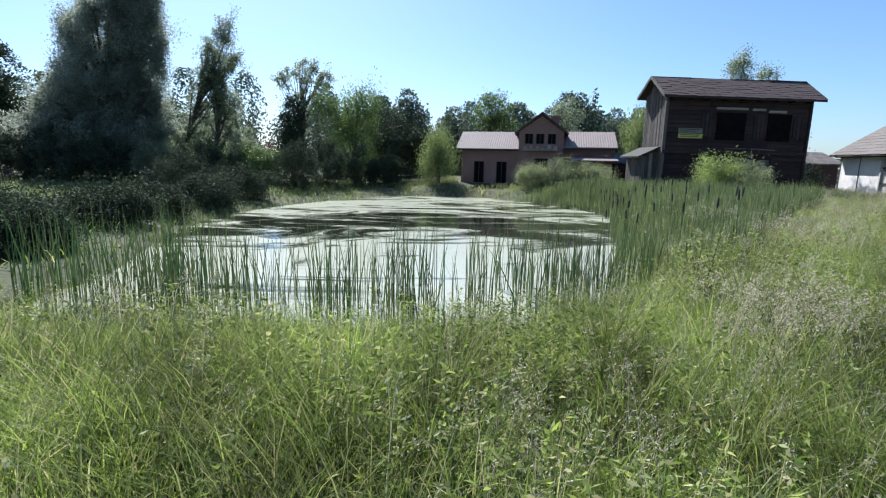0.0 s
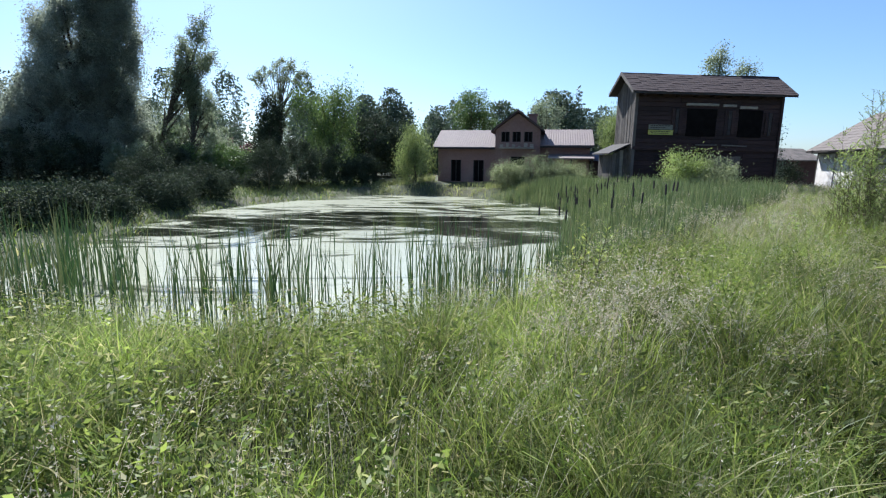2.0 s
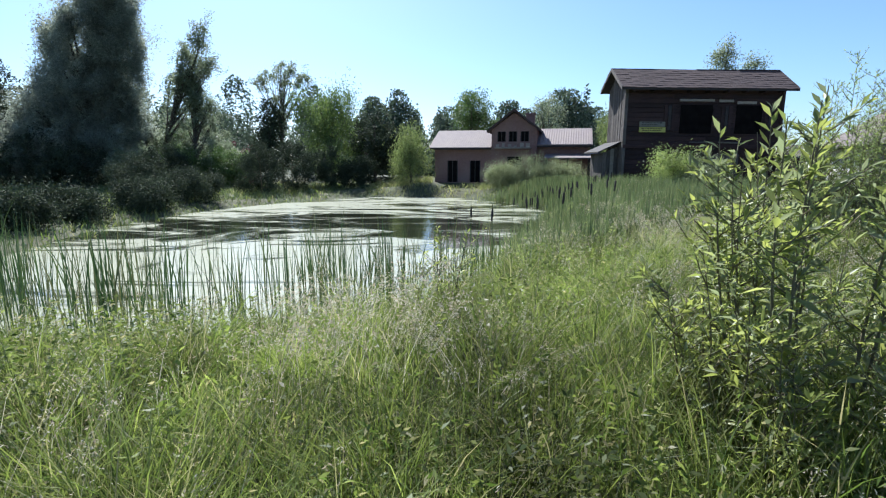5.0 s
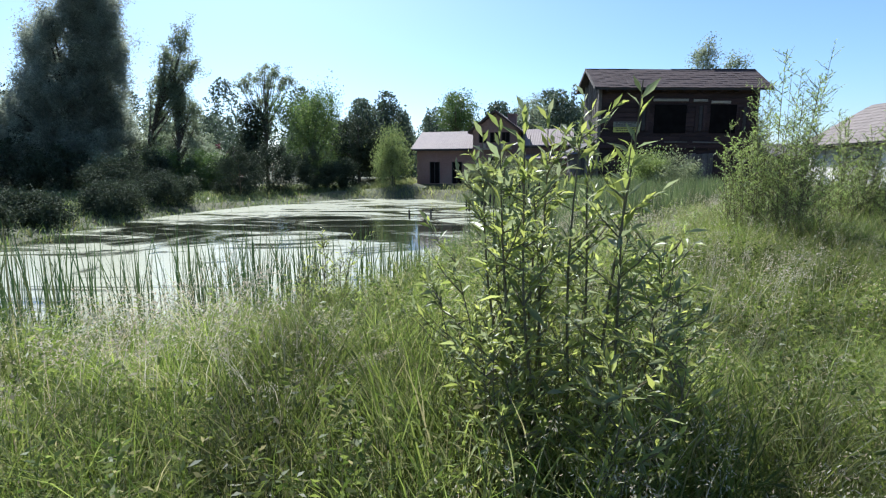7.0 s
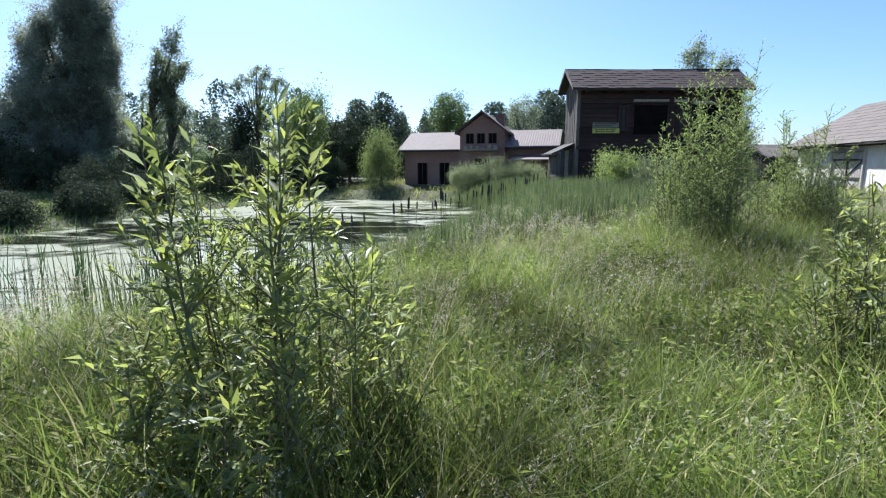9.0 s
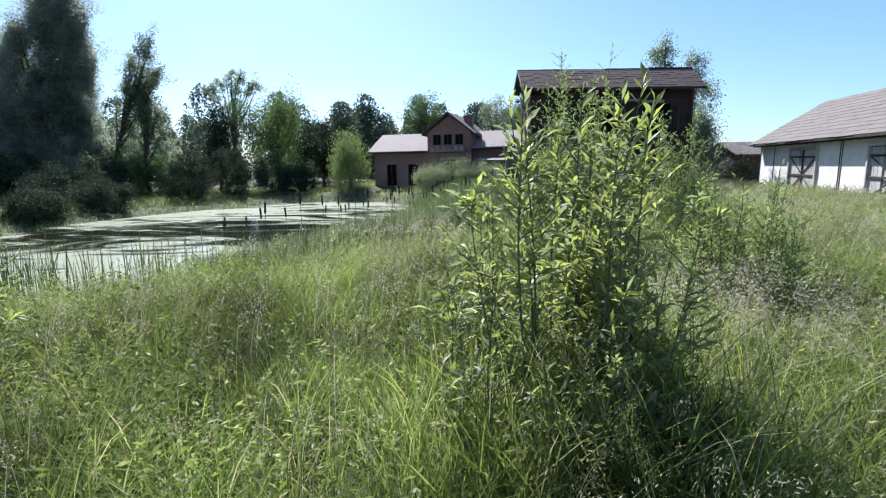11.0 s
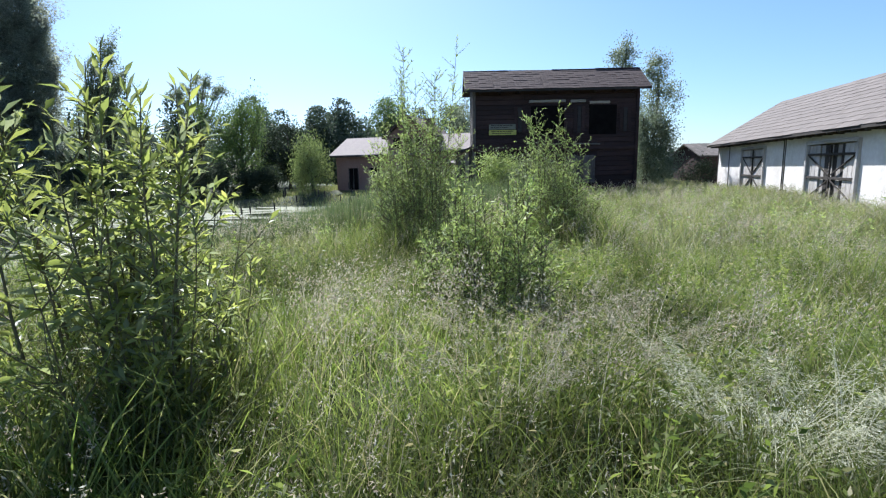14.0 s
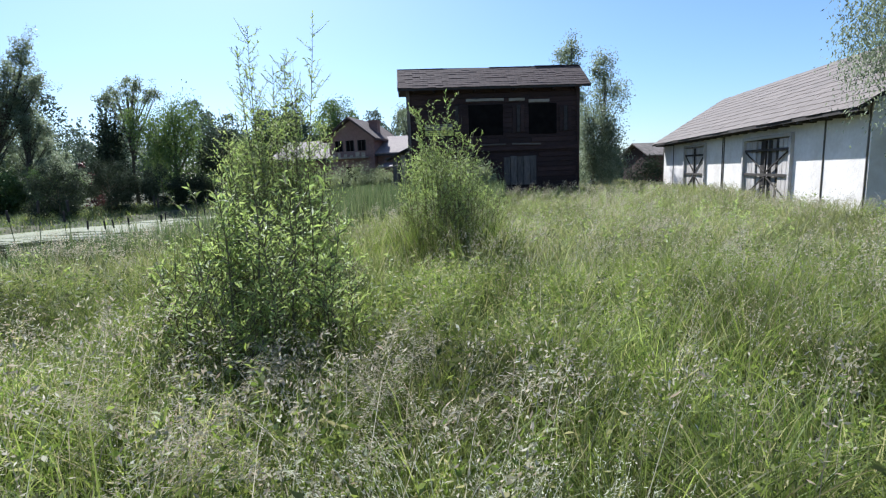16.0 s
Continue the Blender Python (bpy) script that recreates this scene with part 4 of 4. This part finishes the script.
def young_willow(label, x, y, h, spread, leaders, bodies, leaf, mat, name="willow_bush", reach=1.0, twigs=12):
    """A few tall leafy leaders over a body of shorter, twiggy shoots down to the grass."""
    z = float(ground_z(x, y)[0]) - 0.03
    b = empty(name, pose(x, y, z), label, "bush")
    P, W, S = [], [], []
    for k in range(leaders + bodies):
        tall = k < leaders
        a = random.uniform(0, 2 * math.pi)
        foot = spread * (random.uniform(0.1, 0.5) if tall else random.random() ** 0.6 * 0.95)
        H = h * random.uniform(0.8, 1.0) if tall else h * random.uniform(0.4, 0.96) * (1.08 - 0.5 * foot / spread)
        out = spread * random.uniform(0.05, 0.4) * (1 if tall else 0.6)
        ph = random.uniform(0, 6)
        pts = [Vector((math.cos(a) * (foot + out * t) + 0.025 * math.sin(6 * t + ph), math.sin(a) * (foot + out * t) + 0.025 * math.cos(5 * t + ph), H * t)) for t in np.linspace(0, 1, 8)]
        bm = bmesh.new()
        tube(bm, pts, [(0.012 if tall else 0.008) * (1 - 0.8 * t) for t in np.linspace(0, 1, 8)], 5)
        at = lambda t: pts[min(int(t * 7), 6)].lerp(pts[min(int(t * 7), 6) + 1], t * 7 - min(int(t * 7), 6))
        if tall:                                         # spiral of large leaves up the leader
            m = int(H * 26)
            for q in range(m):
                t = 0.3 + 0.7 * q / m
                w = q * 2.4 + ph + random.gauss(0, 0.5)
                if random.random() < 0.3:
                    continue
                P.append(at(t))
                W.append((math.cos(w), math.sin(w), 0.35 + 1.2 * t ** 3 + random.gauss(0, 0.45)))
                S.append(leaf * random.uniform(0.95, 1.5) * (1.1 - 0.35 * t ** 6))
        for q in range(twigs if not tall else int(twigs * h / 2)):
            t = random.uniform(0.06, (0.97 if h > 2.6 else 0.88) if tall else 0.97)
            s0, w = at(t), random.uniform(0, 2 * math.pi)
            L = random.uniform(0.16, 0.42) * (1.2 - 0.5 * t) * reach
            e = s0 + Vector((math.cos(w) * L * 0.7, math.sin(w) * L * 0.7, L * random.uniform(0.4, 0.9)))
            tube(bm, [s0, s0.lerp(e, 0.55) + Vector((0, 0, -0.02)), e], [0.005, 0.0035, 0.0015], 4)
            for r in range(12):
                f = (r + 0.5) / 12
                P.append(s0.lerp(e, f))
                W.append(tuple((e - s0).normalized() * 0.7 + Vector((random.gauss(0, 0.7), random.gauss(0, 0.7), random.gauss(0.1, 0.5)))))
                S.append(leaf * random.uniform(0.5, 1.0))
        part("stem", bm, M_TWIG, b)
    P, W, S = np.array([tuple(p) for p in P]), np.array(W), np.array(S)
    v, f = ribbed_leaves(P, W, S, S * rng.uniform(0.2, 0.29, len(S)))
    fo = mesh_np("foliage", v, f, mat, b)
    fo["kind"] = "stuff"
    return b


young_willow("young willow bush with bright lance-shaped leaves in grass", 4.9, 2.9, 2.15, 0.74, 9, 34, 0.11, M_WILLOW)
young_willow("tall young willow bush with bright leaves in grass", 9.3, 3.65, 2.36, 0.84, 13, 36, 0.12, M_WILLOW)
young_willow("dense willow sapling with thin pale leading shoots", 10.55, 9.9, 4.1, 0.85, 6, 80, 0.082, M_SAPLING, "willow_sapling", 1.35, 18)
young_willow("dense pale-green willow sapling in the meadow", 13.15, 11.1, 2.95, 0.85, 5, 80, 0.08, M_SAPLING, "willow_sapling", 1.3, 16)
young_willow("dense rounded willow bush with shaded foot in the meadow", 11.65, 6.0, 1.85, 0.72, 7, 62, 0.075, M_SAPLING, "willow_bush", 0.9, 16)
young_willow("low willow shoots among grass by the pond", 2.9, 5.9, 1.1, 0.35, 2, 7, 0.08, M_WILLOW)


# ---------------------------------------------------------------- grass and reeds
def scatter(n, x0, x1, y0, y1):
    return rng.uniform(x0, x1, n), rng.uniform(y0, y1, n)


def tufty(x, y):
    return 0.5 + 0.5 * np.sin(x * 1.7 + 2.1 * np.sin(y * 0.9)) * np.cos(y * 1.3 + 1.2 * np.sin(x * 0.7))


def grass(name, n, area, h, w, label, dmin=0.25, mat=None, bend=(0.2, 1.1)):
    x, y = scatter(n, *area)
    d = shore_distance(x, y)
    keep = (d > dmin) & (rng.random(n) < 0.3 + 0.7 * tufty(x, y))
    for bx, by, bw, bd in ((11.6, 25.5, 9.2, 6), (1.5, 34.5, 11, 8)):
        keep &= ~((x > bx) & (x < bx + bw) & (y > by) & (y < by + bd))
    keep &= x < 26.4 - (31.7 - y) * 0.149
    x, y, d = x[keep], y[keep], d[keep]
    z = ground_z(x, y, d) - 0.02
    hh = h * rng.uniform(0.45, 1.15, len(x)) * (0.75 + 0.4 * tufty(x * 0.6 + 3, y * 0.6)) * (0.6 + 0.4 * smooth(0.5, 4, d))
    v, f = blades(x, y, z, hh, w * rng.uniform(0.6, 1.4, len(x)), rng.uniform(*bend, len(x)))
    ob = mesh_np(name, v, f, mat or M_GRASS)
    return tagged(ob, label, "grass", kind="stuff")


grass("meadow_grass", 260000, (-7, 20, 0.9, 8.5), 0.60, 0.0075, "tall uncut green meadow grass")
grass("arching_grass", 9000, (-6, 19, 1.1, 9), 0.85, 0.006, "long arching grass stalks over the meadow", 0.8, None, (0.35, 0.95))
grass("meadow_grass", 110000, (-3, 27, 8.5, 24), 0.62, 0.017, "tall uncut ripening meadow grass further off", 0.4, M_MEADOW)
grass("meadow_grass", 45000, (-10, 22, -9, 0.9), 0.55, 0.018, "uncut meadow grass along the walk", 0.4)
grass("bank_grass", 36000, (-27, -2, 12, 42), 0.55, 0.03, "rough grass in the shade of the bank", 0.15, M_REEDBED)
grass("meadow_grass", 50000, (-3, 30, 24, 42), 0.55, 0.03, "sunlit grass round the buildings", 0.4, M_MEADOW)
grass("meadow_grass", 26000, (-40, -5, 3, 46), 0.5, 0.04, "grass on the shaded far bank", 0.2)


for x, y, r, k in ((10.4, 9.6, 1.3, 5200), (13.0, 10.5, 1.2, 4400), (9.25, 3.5, 1.0, 2000), (4.75, 2.8, 0.9, 1600)):
    grass("tall_grass", k, (x - r, x + r, y - r, y + r * 0.6), 0.95, 0.009, "taller coarse grass at the foot of a willow bush", 0.4, None, (0.15, 0.7))


def seed_heads(n, area, h, size):
    """Thin stalks with open pale panicles."""
    x, y = scatter(n, *area)
    d = shore_distance(x, y)
    keep = (d > 0.6) & (rng.random(n) < tufty(x * 0.8 + 5, y * 0.8 + 1) ** 1.5) & (x < 23)
    x, y, d = x[keep], y[keep], d[keep]
    n = len(x)
    z = ground_z(x, y, d)
    hh = h * rng.uniform(0.7, 1.2, n)
    az = rng.normal(0.4, 0.9, n)
    lean = rng.uniform(0.1, 0.45, n)
    v1, f1 = blades(x, y, z, hh, np.full(n, 0.004), lean, az)
    k = 34
    t = rng.uniform(0.74, 1.0, (n, k))
    ww = (0.028 * (1.05 - t) / 0.3 + 0.006)
    px = x[:, None] + np.cos(az)[:, None] * (lean * hh)[:, None] * t * t + rng.normal(size=(n, k)) * ww * size
    py = y[:, None] + np.sin(az)[:, None] * (lean * hh)[:, None] * t * t + rng.normal(size=(n, k)) * ww * size
    pz = z[:, None] + hh[:, None] * (t - 0.25 * lean[:, None] * t * t)
    p = np.stack([px, py, pz], -1).reshape(-1, 3)
    v2, f2 = leaf_arrays(p, rng.normal(size=p.shape) + np.array((0.3, 0, 0.8)), rng.uniform(0.008, 0.018, len(p)) * size, rng.uniform(0.003, 0.0055, len(p)) * size)
    ob = mesh_np("flowering_grass", np.concatenate([v1, v2]), np.concatenate([f1, f2 + len(v1)]), M_SEED)
    return tagged(ob, "pale dry flowering grass heads above the meadow", "grass", kind="stuff")


seed_heads(4600, (-5, 19, 0.9, 8.5), 0.74, 1.4)
seed_heads(7000, (0, 26, 8.5, 24), 0.78, 2.4)
for x, y, r in ((12.1, 4.2, 0.7), (13.7, 3.9, 0.8), (10.7, 4.3, 0.6), (16.2, 6.5, 1.0), (7.2, 4.6, 0.8), (2.2, 3.6, 0.6)):
    seed_heads(120, (x - r, x + r, y - r, y + r), 0.9, 2.0)


def tussocks(n, area, count, h, label, mat):
    """Separate coarse tufts, each a spray of broad arching blades from one foot."""
    x, y = scatter(n, *area)
    d = shore_distance(x, y)
    keep = (d > 0.5) & (x < 22)
    x, y = np.repeat(x[keep], count), np.repeat(y[keep], count)
    size = np.repeat(rng.uniform(0.55, 1.15, keep.sum()), count)
    az = rng.uniform(0, 2 * np.pi, len(x))
    r = rng.random(len(x)) ** 0.7 * 0.19 * size
    x, y = x + r * np.cos(az), y + r * np.sin(az)
    v, f = blades(x, y, ground_z(x, y) - 0.02, h * size * rng.uniform(0.6, 1.15, len(x)), rng.uniform(0.004, 0.009, len(x)), rng.uniform(0.2, 1.1, len(x)), az + rng.normal(0, 0.7, len(x)))
    return tagged(mesh_np("grass_tussocks", v, f, mat), label, "grass", kind="stuff")


def plume_tussock(x, y, r, n, h, mat, label):
    """A heap of long stalks bowed over by feathery panicles."""
    a, q = rng.uniform(0, 2 * np.pi, n), rng.random(n) ** 0.6 * r
    px, py = x + q * np.cos(a), y + q * np.sin(a)
    pz = ground_z(px, py)
    hh, lean = h * rng.uniform(0.75, 1.1, n), rng.uniform(0.35, 0.9, n)
    az = a + rng.normal(0.3, 0.6, n)
    v1, f1 = blades(px, py, pz, hh, np.full(n, 0.005), lean, az)
    k = 64
    t = rng.uniform(0.68, 1.0, (n, k))
    w = 0.03 * (1.06 - t) / 0.38 + 0.003
    c = [px[:, None] + np.cos(az)[:, None] * (lean * hh)[:, None] * t * t, py[:, None] + np.sin(az)[:, None] * (lean * hh)[:, None] * t * t, pz[:, None] + hh[:, None] * (t - 0.25 * lean[:, None] * t * t)]
    p = np.stack([g + rng.normal(size=(n, k)) * w for g in c], -1).reshape(-1, 3)
    bow = np.repeat(np.stack([np.cos(az) * lean * 2, np.sin(az) * lean * 2, 0.5 - lean], 1), k, 0)
    v2, f2 = leaf_arrays(p, bow + rng.normal(size=p.shape) * 0.35, rng.uniform(0.012, 0.026, len(p)), rng.uniform(0.0025, 0.0045, len(p)))
    return tagged(mesh_np("plume_grass", np.concatenate([v1, v2]), np.concatenate([f1, f2 + len(v1)]), mat), label, "grass", kind="stuff")


tussocks(360, (-6, 19, 1.3, 8.5), 80, 0.74, "coarse dark-green grass tufts in the meadow", M_GRASS)
tussocks(420, (1, 24, 8.5, 20), 50, 0.8, "coarse grass tufts further off in the meadow", M_MEADOW)
for x, y, r, n in ((13.0, 3.5, 0.26, 110), (13.3, 3.35, 0.2, 50)):
    plume_tussock(x, y, r, n, 0.74, M_PLUME, "pale feathery grass heap bowed over in the meadow")
for x, y, r, n in ((12.35, 4.4, 0.28, 60), (11.6, 3.8, 0.25, 40), (11.6, 4.75, 0.3, 60), (12.95, 4.8, 0.25, 40), (3.2, 3.3, 0.35, 40), (12.4, 5.3, 0.25, 40)):
    plume_tussock(x, y, r, n, 0.70, M_SEED, "dry pinkish-brown flowering grass clump")


def weeds(n, area, h, leaf, label, mat):
    """Leafy herbs: short stems with leaves all the way up, standing in patches."""
    x, y = scatter(n, *area)
    d = shore_distance(x, y)
    keep = (d > 0.3) & (rng.random(n) < tufty(x * 0.9 + 1.5, y * 0.9 - 2) ** 1.6) & (x < 23)
    x, y, d = x[keep], y[keep], d[keep]
    n, k = len(x), 16
    z = ground_z(x, y, d)
    hh = h * rng.uniform(0.5, 1.2, n)
    t = rng.uniform(0.25, 1.0, (n, k))
    tilt = rng.normal(size=(n, 2)) * 0.22
    p = np.stack([x[:, None] + tilt[:, :1] * hh[:, None] * t, y[:, None] + tilt[:, 1:] * hh[:, None] * t, z[:, None] + hh[:, None] * t], -1).reshape(-1, 3)
    v1, f1 = blades(x, y, z, hh, np.full(n, 0.006), np.full(n, 0.05))
    v2, f2 = leaf_arrays(p, rng.normal(size=p.shape) * np.array((1, 1, 0.5)) + np.array((0, 0, 0.25)), rng.uniform(0.6, 1.3, len(p)) * leaf, rng.uniform(0.25, 0.42, len(p)) * leaf)
    ob = mesh_np("meadow_weeds", np.concatenate([v1, v2]), np.concatenate([f1, f2 + len(v1)]), mat)
    return tagged(ob, label, "weeds", kind="stuff")


weeds(17000, (-6, 19, 1.1, 8.5), 0.56, 0.055, "leafy green herbs among the meadow grass", M_GRASS)
weeds(5000, (0, 25, 8.5, 22), 0.6, 0.08, "pale leafy herbs further off in the meadow", M_SAPLING)


def reeds():
    """Upright reed blades in clusters along the near shore, and a wide bed on the far side of it."""
    n = 230000
    x, y = scatter(n, -9, 17, 4.3, 30)
    d = shore_distance(x, y)
    near = (y < 9.5) & (x < 4.2)
    wide = np.clip(1.4 + 0.6 * (y - 8), 1.4, 8.0) * (1 - 0.5 * smooth(20, 29, y))
    belt = np.where(near, (d > -1.7) & (d < 0.75), (d > -0.15) & (d < wide) & (x > 1.5))
    cl = 0.5 + 0.5 * np.sin(x * 4.1 + 3 * np.sin(y * 2.2)) * np.cos(y * 3.7 + 2 * np.sin(x * 1.9))
    keep = belt & (rng.random(n) < np.where(near, 0.03 + 0.97 * cl ** 2.6, 0.25 + 0.75 * cl) * np.where(near, 0.42 + 0.12 * smooth(-2.5, -4.5, x), np.where(d < 0.6, 0.45, 0.8)))
    x, y, d, cl = x[keep], y[keep], d[keep], cl[keep]
    z = np.maximum(ground_z(x, y, d), WATER - 0.1)
    near = (y < 9.5) & (x < 4.2)
    side = rng.uniform(0.5, 0.85, len(x)) + smooth(6.0, 9.0, x) * rng.uniform(0.1, 0.5, len(x)) * (1 - 0.6 * smooth(18, 26, y))
    h = np.where(near, rng.uniform(0.8, 1.5, len(x)) + 0.5 * cl * rng.random(len(x)) * (1 - smooth(0.5, 3, x)), side)
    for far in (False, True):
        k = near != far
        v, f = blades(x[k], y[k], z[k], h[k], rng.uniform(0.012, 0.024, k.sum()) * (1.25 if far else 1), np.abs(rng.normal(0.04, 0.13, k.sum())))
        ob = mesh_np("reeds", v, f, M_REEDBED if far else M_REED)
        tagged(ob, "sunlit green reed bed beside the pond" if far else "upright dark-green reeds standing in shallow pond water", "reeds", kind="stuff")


reeds()


# ---------------------------------------------------------------- cattails
def cattail():
    c = empty("cattail", pose(0, 0, 0), "tall cattail with dark brown head among reeds", "cattail", "cattails in the reed bed")
    bm = bmesh.new()
    tube(bm, [(0, 0, 0), (0.01, 0, 0.9), (0.03, 0, 1.5)], [0.007, 0.006, 0.003], 5)
    part("stalk", bm, M_REED, c)
    bm = bmesh.new()
    tube(bm, [(0.018, 0, 1.16), (0.019, 0, 1.18), (0.023, 0, 1.36), (0.024, 0, 1.38)], [0.006, 0.02, 0.02, 0.005], 7)
    part("head", bm, M_DARKWOOD, c, "dark brown seed head")
    return c


first = cattail()
spots = [(3.4 + 8.6 * random.random(), 9 + 13 * random.random()) for _ in range(150)]
spots = [p for p in spots if -0.6 < shore_distance(*p)[0] < 2.4][:44]
for k, (x, y) in enumerate(spots):
    m = pose(x, y, max(float(ground_z(x, y)[0]), WATER - 0.1), random.uniform(-4, 4), random.uniform(-4, 4), random.uniform(0, 360))
    if k:
        copy_thing(first, m)
    else:
        first.matrix_world = m
